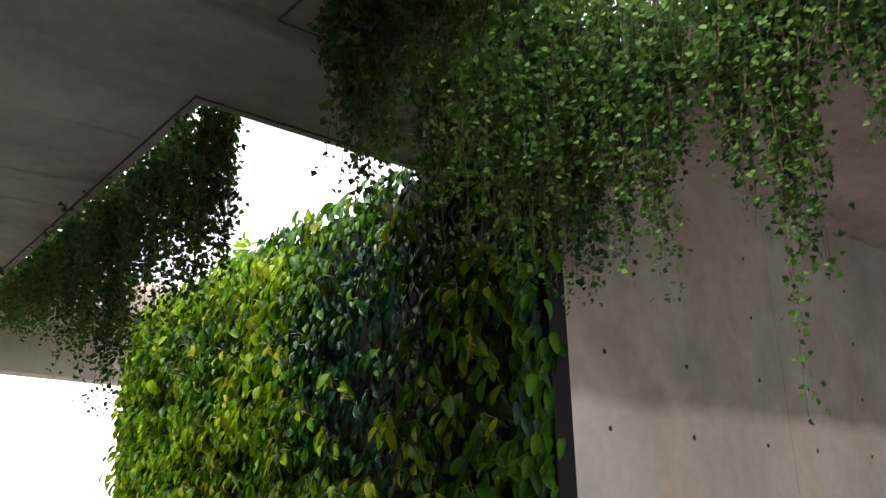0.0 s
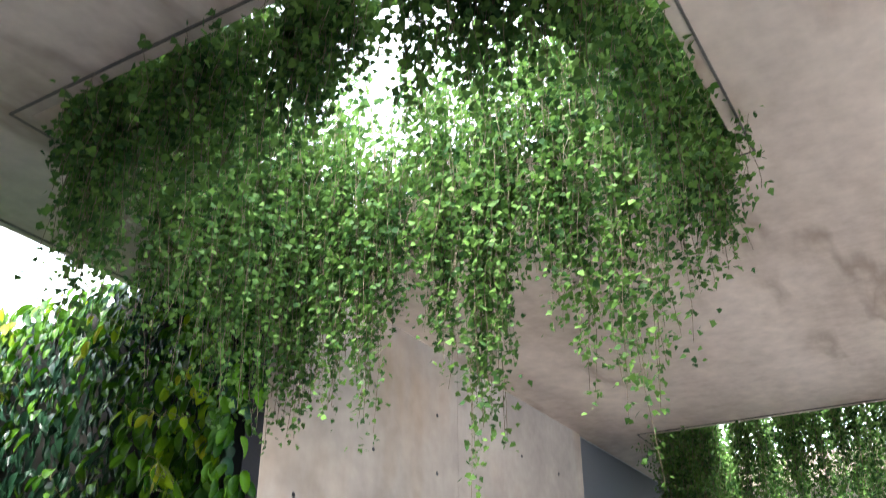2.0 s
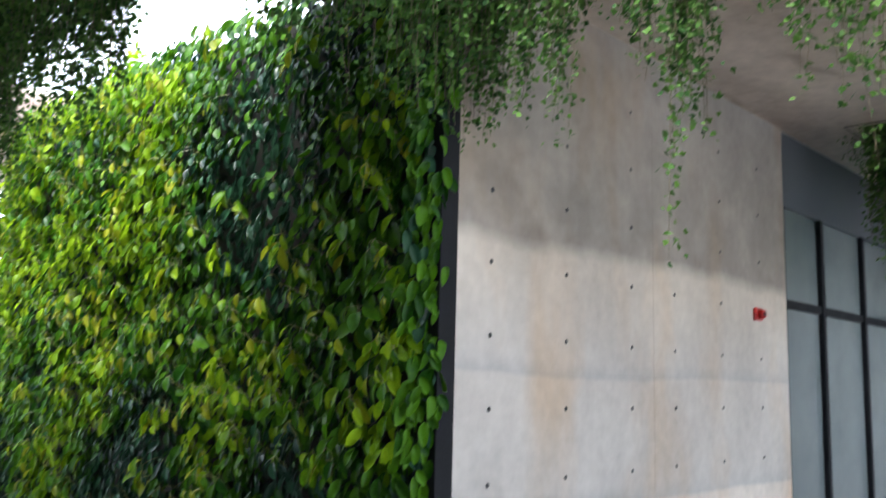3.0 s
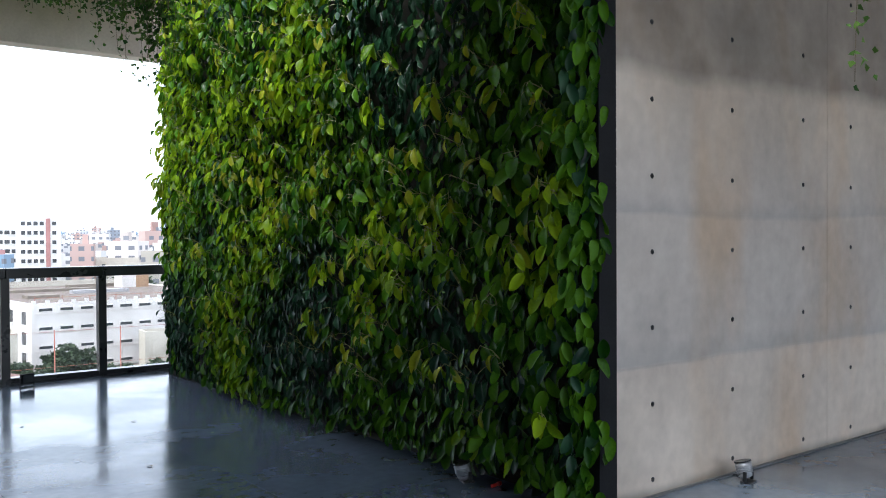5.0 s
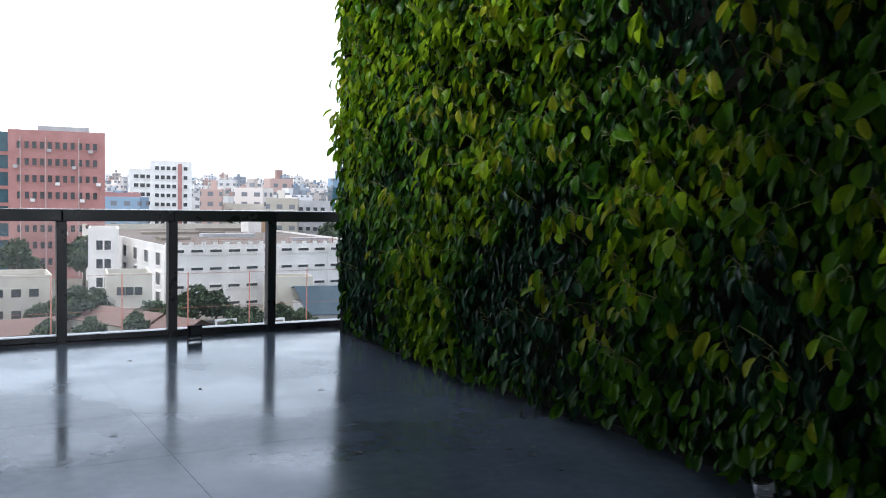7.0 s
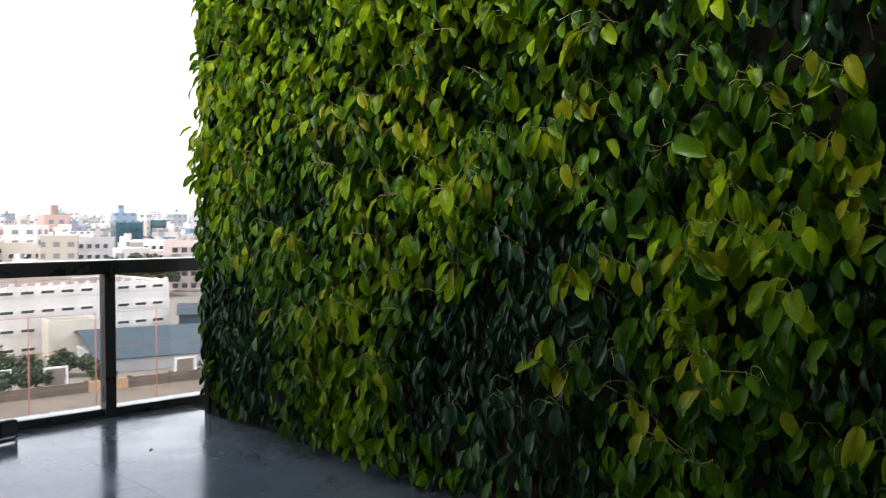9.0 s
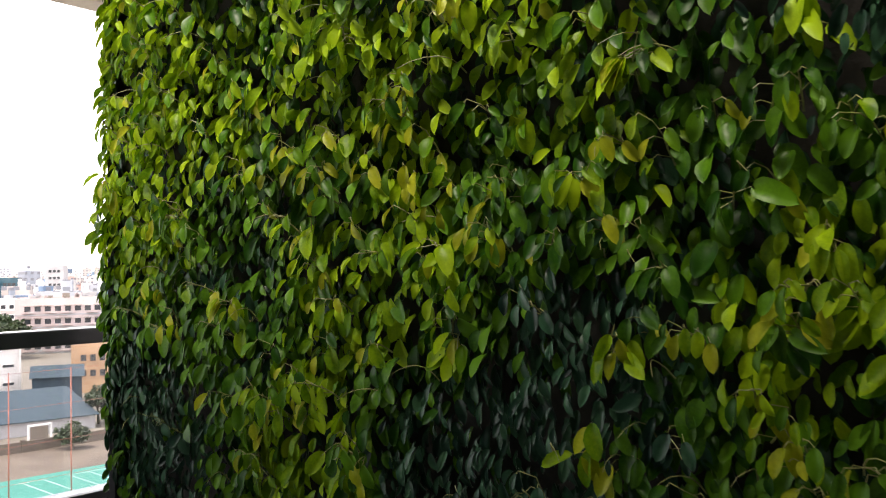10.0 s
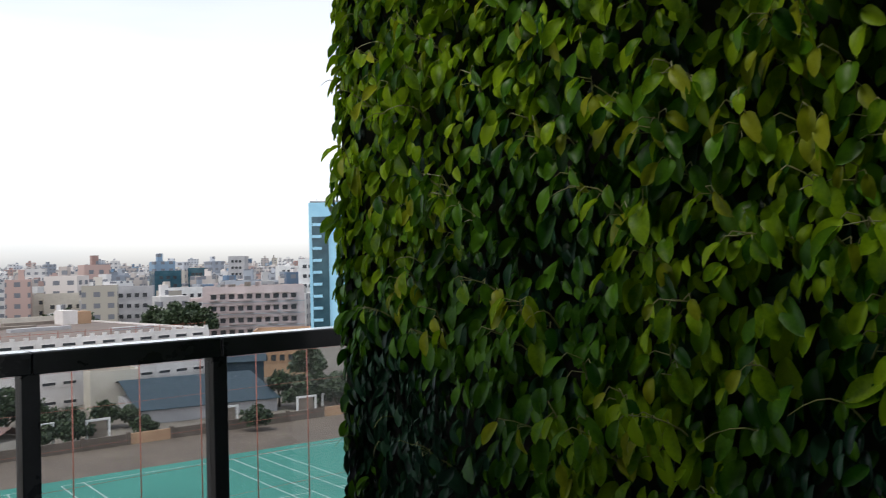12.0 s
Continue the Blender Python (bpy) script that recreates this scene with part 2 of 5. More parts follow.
M_FLATROOF = material("brown_stained_flat_roof", (0.10, 0.076, 0.062), (0.20, 0.16, 0.135), 0.12, (0.7, 0.9), 0.05, 2)
M_FRAME = material("charcoal_frame_paint", (0.006, 0.0065, 0.008), (0.016, 0.017, 0.02), 5, (0.7, 0.85), 0.04, 90, spec=0.2)
M_HEADER = material("grey_header_panel", (0.085, 0.095, 0.11), (0.11, 0.12, 0.14), 1, (0.38, 0.46), 0.0)
M_GLASS = glass_material("railing_glass", (0.93, 0.94, 0.94))
# opaque grey tone stands in for bright reflections on the glazing
M_CURTAIN = material("reflection_toned_curtain_wall_glass", (0.12, 0.145, 0.15), (0.19, 0.215, 0.215), 0.6, (0.06, 0.12), 0.0, 3)
M_SUBSTRATE = material("dark_planting_felt", (0.010, 0.010, 0.008), (0.03, 0.028, 0.02), 14, (0.8, 0.95), 0.6)
M_LIGHT = material("young_yellow_green_leaf", (0.08, 0.195, 0.003), (0.305, 0.47, 0.010), 7, (0.36, 0.52), 0.05, 80, island=0.6, soft=0.4, spec=0.16)
M_MID = material("glossy_green_leaf", (0.012, 0.064, 0.002), (0.078, 0.205, 0.006), 6, (0.34, 0.5), 0.05, 80, island=0.65, soft=0.26, spec=0.18)
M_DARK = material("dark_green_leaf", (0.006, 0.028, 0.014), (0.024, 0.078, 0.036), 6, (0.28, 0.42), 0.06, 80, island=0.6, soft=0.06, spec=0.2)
M_OLIVE = material("yellowing_leaf", (0.20, 0.25, 0.006), (0.38, 0.42, 0.018), 9, (0.34, 0.5), 0.05, 80, island=0.4, soft=0.36, spec=0.2)
M_STEM = material("pale_green_stem", (0.13, 0.15, 0.03), (0.27, 0.26, 0.09), 12, (0.4, 0.6), 0.1)
M_IVY = material("hanging_vine_leaf", (0.03, 0.08, 0.022), (0.12, 0.23, 0.045), 6, (0.5, 0.65), 0.04, 80, island=0.5, soft=0.3, spec=0.1)
M_VINE = material("brown_vine_stem", (0.07, 0.05, 0.03), (0.2, 0.16, 0.09), 20, (0.6, 0.8), 0.2)
M_LAMP = material("grey_cast_aluminium", (0.26, 0.28, 0.31), (0.42, 0.44, 0.47), 8, (0.35, 0.5), 0.05, metal=0.3)
M_RED = material("red_plastic", (0.42, 0.012, 0.012), (0.6, 0.03, 0.025), 10, (0.25, 0.35), 0.02)
M_PLASTER = material("plain_back_wall_plaster", (0.50, 0.47, 0.43), (0.68, 0.65, 0.60), 1.2, (0.7, 0.85), 0.1)
M_ENDWALL = material("light_block_dark", (0.10, 0.10, 0.10), (0.19, 0.185, 0.18), 1.2, (0.6, 0.8), 0.1)
M_ROOM = material("dim_room_finish", (0.4, 0.41, 0.42), (0.58, 0.58, 0.58), 1.5, (0.6, 0.8), 0.05)
M_GROUND = material("city_ground", (0.10, 0.085, 0.07), (0.2, 0.18, 0.15), 0.08, (0.7, 0.9), 0.1, 2)
M_YARD = material("yard_paving", (0.09, 0.072, 0.06), (0.165, 0.137, 0.112), 0.3, (0.7, 0.9), 0.05, 4, spec=0.15)
M_COURT = material("green_court_paint", (0.035, 0.175, 0.145), (0.06, 0.235, 0.195), 0.15, (0.7, 0.85), 0.02, 3, spec=0.12)
M_WHITE = material("white_paint", (0.6, 0.6, 0.58), (0.8, 0.8, 0.78), 0.6, (0.5, 0.7), 0.02, 6)
M_BRICKRED = material("red_brick_facade", (0.32, 0.15, 0.135), (0.45, 0.235, 0.215), 0.35, (0.7, 0.85), 0.05, 5)
M_FACTORY = material("weathered_white_facade", (0.60, 0.565, 0.53), (0.84, 0.80, 0.765), 0.22, (0.7, 0.85), 0.04, 3, stretch=(1, 1, 0.4))
M_PINK = material("pale_pink_facade", (0.42, 0.335, 0.32), (0.60, 0.505, 0.485), 0.3, (0.7, 0.85), 0.04, 3, stretch=(1, 1, 0.4))
M_CREAM = material("cream_facade", (0.43, 0.395, 0.33), (0.62, 0.575, 0.49), 0.3, (0.7, 0.85), 0.04, 3)
M_ORANGE = material("ochre_facade", (0.33, 0.20, 0.12), (0.46, 0.30, 0.18), 0.3, (0.7, 0.85), 0.04, 3)
M_GREYB = material("grey_facade", (0.30, 0.30, 0.31), (0.48, 0.47, 0.47), 0.25, (0.7, 0.85), 0.04, 3)
M_LINE = material("worn_court_line_paint", (0.25, 0.36, 0.33), (0.48, 0.55, 0.52), 0.5, (0.5, 0.7), 0.0, 3)
M_BLUE = material("light_blue_cladding", (0.27, 0.56, 0.73), (0.39, 0.70, 0.85), 0.2, (0.3, 0.45), 0.02, 3)
M_TEAL = material("dark_teal_glazing", (0.02, 0.06, 0.085), (0.05, 0.12, 0.15), 0.3, (0.05, 0.12), 0.0, 3)
M_WINDOW = material("dark_window_glass", (0.025, 0.03, 0.035), (0.08, 0.085, 0.09), 0.5, (0.08, 0.2), 0.0, 3)
M_ROOFB = material("stained_roof", (0.15, 0.12, 0.10), (0.30, 0.26, 0.21), 0.12, (0.7, 0.9), 0.05, 2)
M_BLUEROOF = material("blue_grey_sheet_roof", (0.02, 0.038, 0.052), (0.045, 0.07, 0.09), 0.2, (0.6, 0.8), 0.03, 3, spec=0.2)
M_RUST = material("rusty_sheet_roof", (0.10, 0.06, 0.05), (0.2, 0.115, 0.095), 0.5, (0.6, 0.8), 0.05, 3)
M_POLE = material("red_oxide_pole", (0.24, 0.07, 0.045), (0.36, 0.12, 0.08), 1, (0.5, 0.7), 0.02)
M_CROWN = material("tree_crown_leaf", (0.016, 0.032, 0.014), (0.05, 0.078, 0.03), 0.8, (0.5, 0.7), 0.0, 5, island=0.5, soft=0.15)
M_BARK = material("tree_bark", (0.06, 0.045, 0.03), (0.14, 0.11, 0.08), 3, (0.8, 0.9), 0.3)


# ---- building helpers ----
def link_mesh(name, me, mats, parent=None, label=""):
    for x in mats if isinstance(mats, (list, tuple)) else [mats]:
        me.materials.append(x)
    ob = new(name, me)
    if parent is not None:
        ob.parent = parent
    if label:
        ob["label"] = label
    return ob


def part(name, bm, mats, parent=None, label=""):
    me = bpy.data.meshes.new(name)
    bmesh.ops.recalc_face_normals(bm, faces=bm.faces)
    bm.to_mesh(me)
    bm.free()
    return link_mesh(name, me, mats, parent, label)


def shared(name, me, parent, m=None):
    ob = new(name, me)
    ob.parent = parent
    if m is not None:
        ob.matrix_local = m
    return ob


def block(bm, x0, x1, y0, y1, z0, z1, bevel=0.0, mi=0):
    vs = bmesh.ops.create_cube(bm, size=1.0)["verts"]
    for v in vs:
        v.co = Vector((x0 + (v.co.x + 0.5) * (x1 - x0), y0 + (v.co.y + 0.5) * (y1 - y0), z0 + (v.co.z + 0.5) * (z1 - z0)))
    faces = {f for v in vs for f in v.link_faces}
    for f in faces:
        f.material_index = mi
    if bevel:
        edges = list({e for v in vs for e in v.link_edges})
        bmesh.ops.bevel(bm, geom=edges, offset=bevel, segments=2, affect="EDGES", profile=0.5)
    return bm


def tube(bm, p0, p1, r0, r1=None, n=12, caps=True, mi=0):
    p0, p1 = Vector(p0), Vector(p1)
    r1 = r0 if r1 is None else r1
    q = (p1 - p0).to_track_quat("Z", "Y").to_matrix()
    ra = [bm.verts.new(p0 + q @ Vector((r0 * math.cos(2 * math.pi * i / n), r0 * math.sin(2 * math.pi * i / n), 0))) for i in range(n)]
    rb = [bm.verts.new(p1 + q @ Vector((r1 * math.cos(2 * math.pi * i / n), r1 * math.sin(2 * math.pi * i / n), 0))) for i in range(n)]
    fs = [bm.faces.new((ra[i], ra[(i + 1) % n], rb[(i + 1) % n], rb[i])) for i in range(n)]
    if caps:
        fs += [bm.faces.new(list(reversed(ra))), bm.faces.new(rb)]
    for f in fs:
        f.material_index = mi
        f.smooth = n > 6 and len(f.verts) == 4
    return bm


def boxes(*dims, bevel=0.0):
    bm = bmesh.new()
    for d in dims:
        block(bm, *d, bevel=bevel)
    return bm


def empty(name, label, category, group="", kind=""):
    return tagged(new(name), label, category, group, kind)


def array_mesh(name, verts, faces, mat_index=None, smooth=True):
    """A mesh from numpy arrays; all faces have the same number of corners."""
    me = bpy.data.meshes.new(name)
    k = faces.shape[1]
    me.vertices.add(len(verts))
    me.vertices.foreach_set("co", np.ascontiguousarray(verts, dtype=np.float32).ravel())
    me.loops.add(faces.size)
    me.loops.foreach_set("vertex_index", np.ascontiguousarray(faces, dtype=np.int32).ravel())
    me.polygons.add(len(faces))
    me.polygons.foreach_set("loop_start", np.arange(0, faces.size, k, dtype=np.int32))
    if mat_index is not None:
        me.polygons.foreach_set("material_index", np.ascontiguousarray(mat_index, dtype=np.int32))
    me.polygons.foreach_set("use_smooth", np.full(len(faces), smooth, dtype=bool))
    me.update(calc_edges=True)
    return me


def scatter(tv, tf, pos, tip, out, size, wide):
    """Many copies of a leaf (base at 0, tip along +y, upper side +z) as one set of vertices and faces."""
    tip = tip / np.linalg.norm(tip, axis=1, keepdims=True)
    side = np.cross(tip, out)
    side /= np.linalg.norm(side, axis=1, keepdims=True) + 1e-9
    nor = np.cross(side, tip)
    v = (pos[:, None, :] + tv[None, :, 0, None] * (side * (size * wide)[:, None])[:, None, :]
         + tv[None, :, 1, None] * (tip * size[:, None])[:, None, :] + tv[None, :, 2, None] * (nor * size[:, None])[:, None, :])
    f = tf[None] + (np.arange(len(pos)) * len(tv))[:, None, None]
    return v.reshape(-1, 3), f.reshape(-1, tf.shape[1])


def leaf_template():
    rows = [(0.0, 0.05), (0.10, 0.29), (0.28, 0.46), (0.52, 0.5), (0.76, 0.43), (0.92, 0.25), (1.0, 0.02)]
    tv, tf = [], []
    for t, w in rows:
        d = -0.42 * t * t
        tv += [(-w, t, d + 0.15 * w + 0.05 * math.sin(6 * t)), (0, t, d - 0.09), (w, t, d + 0.15 * w - 0.05 * math.sin(7 * t))]
    for i in range(len(rows) - 1):
        a = 3 * i
        tf += [(a, a + 1, a + 4, a + 3), (a + 1, a + 2, a + 5, a + 4)]
    return np.array(tv, float), np.array(tf)


def ivy_template():
    tv = np.array([(0, 0, 0), (0.52, 0.30, 0.05), (0, 1, -0.12), (-0.52, 0.30, 0.05), (0, 0.45, -0.06)], float)
    return tv, np.array([(0, 1, 2, 4), (0, 4, 2, 3)])


def smooth_field(u, v, seed, scale):
    """A cheap smooth field in about -1 to 1."""
    rng = np.random.RandomState(seed)
    out = np.zeros_like(u)
    for k in range(7):
        a, b, c = rng.uniform(-1, 1), rng.uniform(-1, 1), rng.uniform(0, 6.28)
        out += np.sin((a * u + b * v) * scale * (1 + 0.35 * k) + c) / (1 + 0.3 * k)
    return out / 2.2


# ---- the terrace: floor bed, canopy, walls ----
SLAB = 3.95
RAIL_Y = 9.32
tagged(part("floor", boxes((-5.6, 13.0, -6.0, 9.6, -0.35, -0.02)), M_BED),
       "wet grey stone terrace floor in large slabs", "floor", kind="structure")
floor = bpy.data.objects["floor"]

# canopy slab with three openings for planting
# the unseen reach south to y=-5.9 is added to shade the walls
slabs = [(-5.4, 1.45, -5.9, 9.55), (1.45, 3.36, -5.9, 0.27), (1.45, 3.36, 2.96, 4.01), (1.45, 3.36, 8.65, 9.55),
         (3.36, 8.03, -5.9, 2.96), (8.03, 10.9, -5.9, -1.6), (8.03, 10.9, 2.38, 2.96), (10.9, 13.0, -5.9, 2.96)]
bm = bmesh.new()
for x0, x1, y0, y1 in slabs:
    block(bm, x0, x1, y0, y1, SLAB, SLAB + 0.32)
# raised drip bands round the openings
for x0, x1, y0, y1 in [(1.45, 3.36, 0.27, 2.96), (1.46, 3.30, 4.01, 8.65), (8.03, 10.9, -1.6, 2.38)]:
    for o0, o1, deep, mi in ((0.003, 0.058, 0.006, 0), (0.0582, 0.070, 0.009, 1)):
        for q in [(x0 - o1, x0 - o0, y0 - o1, y1 + o1), (x1 + o0, x1 + o1, y0 - o1, y1 + o1),
                  (x0 - o0, x1 + o0, y0 - o1, y0 - o0), (x0 - o0, x1 + o0, y1 + o0, y1 + o1)]:
            if q[0] > 3.2 and y1 > 8:
                continue
            block(bm, *q, SLAB - deep, SLAB + 0.01, mi=mi)
tagged(part("ceiling", bm, [M_SOFFIT, M_GROOVE]), "stained beige concrete canopy soffit with planted openings", "ceiling", kind="structure")
b = bmesh.new()
tube(b, (3.25, 7.05, 3.93), (3.25, 7.05, 4.2), 0.02, 0.015, 8)
shrub = empty("roof_shrub", "small leafy shrub growing on the roof edge", "shrub")
part("stem", b, M_STEM, shrub)
rs = np.random.RandomState(4)
lv, lf = leaf_template()
n_leaf = 130
sp = np.array([3.25, 7.05, 4.12]) + rs.normal(0, 1, (n_leaf, 3)) * np.array([0.12, 0.16, 0.14])
v, f = scatter(lv, lf, sp, rs.normal(0, 1, (n_leaf, 3)), rs.normal(0, 0.6, (n_leaf, 3)) + np.array([0, 0, 1.0]), rs.uniform(0.07, 0.12, n_leaf), rs.uniform(0.4, 0.6, n_leaf))
link_mesh("crown", array_mesh("crown", v, f), M_LIGHT, shrub)
tagged(part("trim", boxes((-5.6, 5.0, 9.552, 9.78, 3.42, 4.62), bevel=0.012), M_BEAM), "beige concrete edge beam above the railing", "beam", kind="structure")
# unseen pale ground, added to bounce daylight up to the soffit
tagged(part("terrace", boxes((-5.6, 13.0, -16.0, -6.0, -0.35, 0.0)), M_PLASTER), "unseen pale terrace added to bounce sky light under the canopy", "terrace", kind="structure")
tagged(part("wall_south", boxes((-5.6, 13.0, -16.25, -16.0, -0.35, 1.1)), M_PLASTER), "plain plastered parapet closing the open terrace", "wall", kind="structure")
# unseen wall, added and kept dark to cut light from the west
tagged(part("light_block_west", boxes((-5.6, -5.4, -16.0, 9.2, -0.35, 4.25)), M_ENDWALL), "unseen dark end wall added to block light from the west", "wall", kind="structure")
tagged(part("wall_east", boxes((13.0, 13.25, -6.0, 9.0, -0.3, 4.3)), M_PLASTER), "plain plastered end wall", "wall", kind="structure")
tagged(part("wall_core", boxes((3.10, 7.66, 2.955, 8.90, -0.3, 3.94)), M_PLASTER), "concrete core behind the planted wall", "wall", kind="structure")


def fair_faced_wall():
    """Concrete face cast in lifts with recessed joints and open tie holes."""
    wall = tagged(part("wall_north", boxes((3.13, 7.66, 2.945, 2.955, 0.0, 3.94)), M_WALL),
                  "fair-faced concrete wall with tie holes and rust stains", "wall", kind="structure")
    cols = [3.42, 4.165, 4.95, 5.56, 6.33, 7.08]
    rows = [0.095, 0.51, 0.93, 1.345, 1.76, 2.18, 2.60, 3.02, 3.44]
    h, r, deep, y = 0.028, 0.0155, 0.028, 2.922
    for x0, x1 in ((3.126, 5.245), (5.249, 7.655)):
        for z0, z1 in ((0.004, 0.7175), (0.7205, 1.5635), (1.5665, 3.94)):
            xs = [x0] + [v for c in cols if x0 < c < x1 for v in (c - h, c + h)] + [x1]
            zs = [z0] + [v for c in rows if z0 < c < z1 for v in (c - h, c + h)] + [z1]
            b = bmesh.new()
            grid = [[b.verts.new((x, y, z)) for z in zs] for x in xs]
            for i in range(len(xs) - 1):
                for j in range(len(zs) - 1):
                    q = [grid[i][j], grid[i + 1][j], grid[i + 1][j + 1], grid[i][j + 1]]
                    if i % 2 == 0 or j % 2 == 0:
                        b.faces.new(q)
                        continue
                    cx, cz = (xs[i] + xs[i + 1]) / 2, (zs[j] + zs[j + 1]) / 2
                    ang = [math.radians(-157.5 + 45 * k) for k in range(8)]
                    o = [b.verts.new((cx + r * math.cos(a), y, cz + r * math.sin(a))) for a in ang]
                    k2 = [b.verts.new((cx + 0.8 * r * math.cos(a), y + deep, cz + 0.8 * r * math.sin(a))) for a in ang]
                    for s in range(4):
                        b.faces.new((q[s], o[2 * s], o[2 * s + 1]))
                        b.faces.new((q[s], o[2 * s + 1], o[(2 * s + 2) % 8], q[(s + 1) % 4]))
                    for s in range(8):
                        b.faces.new((o[s], k2[s], k2[(s + 1) % 8], o[(s + 1) % 8])).material_index = 1
                    b.faces.new(k2).material_index = 1
            # returns of the panel into the joint
            for line in (grid[0], grid[-1], [c[0] for c in grid], [c[-1] for c in grid]):
                back = [b.verts.new((v.co.x, 2.9455, v.co.z)) for v in line]
                for s in range(len(line) - 1):
                    b.faces.new((line[s], line[s + 1], back[s + 1], back[s]))
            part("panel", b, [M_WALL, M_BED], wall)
    for z in (0.719, 1.565):
        part("joint", boxes((3.13, 7.65, 2.925, 2.9448, z - 0.0013, z + 0.0013)), M_WALL, wall)
    part("skirting", boxes((3.13, 7.65, 2.905, 2.921, 0.0, 0.012)), M_BED, wall)
    return wall


fair_faced_wall()


# ---- glazed front beyond the concrete wall ----
def curtain_wall():
    root = empty("window_1", "dark framed glazed front beneath a grey header panel", "window", kind="structure")
    part("header", boxes((7.665, 13.0, 2.96, 3.06, 3.22, 3.945), bevel=0.006), M_HEADER, root, "grey metal header panel")
    xs = [7.71, 8.70, 9.95, 11.1, 12.2, 12.95]
    for x in xs:
        part("mullion", boxes((x - 0.04, x + 0.04, 2.95, 3.08, 0.0, 3.22), bevel=0.005), M_FRAME, root)
    for a, c in zip(xs[:-1], xs[1:]):
        part("transom", boxes((a + 0.04, c - 0.04, 2.965, 3.065, 2.26, 2.34), bevel=0.005), M_FRAME, root)
        part("transom", boxes((a + 0.04, c - 0.04, 2.965, 3.065, 0.0, 0.07), bevel=0.005), M_FRAME, root)
        for z0, z1 in ((0.07, 2.26), (2.34, 3.22)):
            part("pane", boxes((a + 0.04, c - 0.04, 3.0, 3.012, z0, z1)), M_CURTAIN, root)
    tagged(part("wall_room", boxes((7.67, 13.0, 8.9, 9.1, -0.3, 0.9), (7.67, 13.0, 8.9, 9.1, 2.9, 3.95), (7.67, 8.6, 8.9, 9.1, 0.9, 2.9), (12.2, 13.0, 8.9, 9.1, 0.9, 2.9)), M_ROOM),
           "plain grey wall of the room behind the glazing", "wall", kind="structure")
    tagged(part("ceiling_room", boxes((7.67, 13.0, 2.97, 9.0, 3.955, 4.25)), M_ROOM), "plain ceiling of the room behind the glazing", "ceiling", kind="structure")


curtain_wall()


# ---- red sounder on the concrete wall ----
def fire_sounder(x, z):
    root = empty("fire_alarm_sounder", "small red fire alarm sounder on the concrete wall", "alarm")
    root.location = (x, 2.922, z)
    part("base", boxes((-0.07, 0.07, -0.03, 0.0, -0.055, 0.055), bevel=0.008), M_RED, root)
    b = bmesh.new()
    tube(b, (0, -0.03, 0), (0, -0.075, 0), 0.045, 0.036, 16)
    part("horn", b, M_RED, root)
    b = bmesh.new()
    tube(b, (0, -0.075, 0), (0, -0.079, 0), 0.026, 0.022, 12)
    part("grille", b, M_STEEL, root, "dark grille")


fire_sounder(7.0, 2.14)


# ---- railing ----
def railing():
    root = empty("glass_railing", "black steel railing with clear glass panes at the terrace edge", "railing")
    pitch = 0.93
    xs = [2.42 + pitch * k for k in range(-8, 3)]
    y = RAIL_Y
    for k, x in enumerate(xs):
        part("post", boxes((x - 0.04, x + 0.04, y - 0.05, y + 0.05, 0.0, 1.045), bevel=0.004), M_STEEL, root)
        if k == len(xs) - 1:
            break
        x1 = xs[k + 1]
        part("top_rail", boxes((x + 0.002, x1 - 0.002, y - 0.075, y + 0.075, 1.046, 1.145), bevel=0.006), M_STEEL, root)
        # pale strip added for the sky's reflection on the wet top rail
        part("rail_glint", boxes((x + 0.004, x1 - 0.004, y - 0.066, y + 0.066, 1.1452, 1.149), bevel=0.001), M_GLINT, root, "pale strip painting the sky reflected on the wet rail top")
        part("bottom_rail", boxes((x + 0.04, x1 - 0.04, y - 0.03, y + 0.03, 0.012, 0.062), bevel=0.004), M_STEEL, root)
        p = part("pane", boxes((x + 0.04, x1 - 0.04, y - 0.006, y + 0.006, 0.075, 1.045)), M_GLASS, root)
        p.visible_shadow = False
    tagged(part("kerb", boxes((-5.6, 5.0, y + 0.06, y + 0.26, -0.02, 0.035), bevel=0.008), M_KERB), "grey painted kerb outside the railing", "kerb", kind="structure")
    tagged(part("kerb", boxes((-5.6, 3.9, y - 0.06, y + 0.056, -0.02, 0.011)), M_STEEL), "dark channel under the railing", "kerb", kind="structure")


railing()


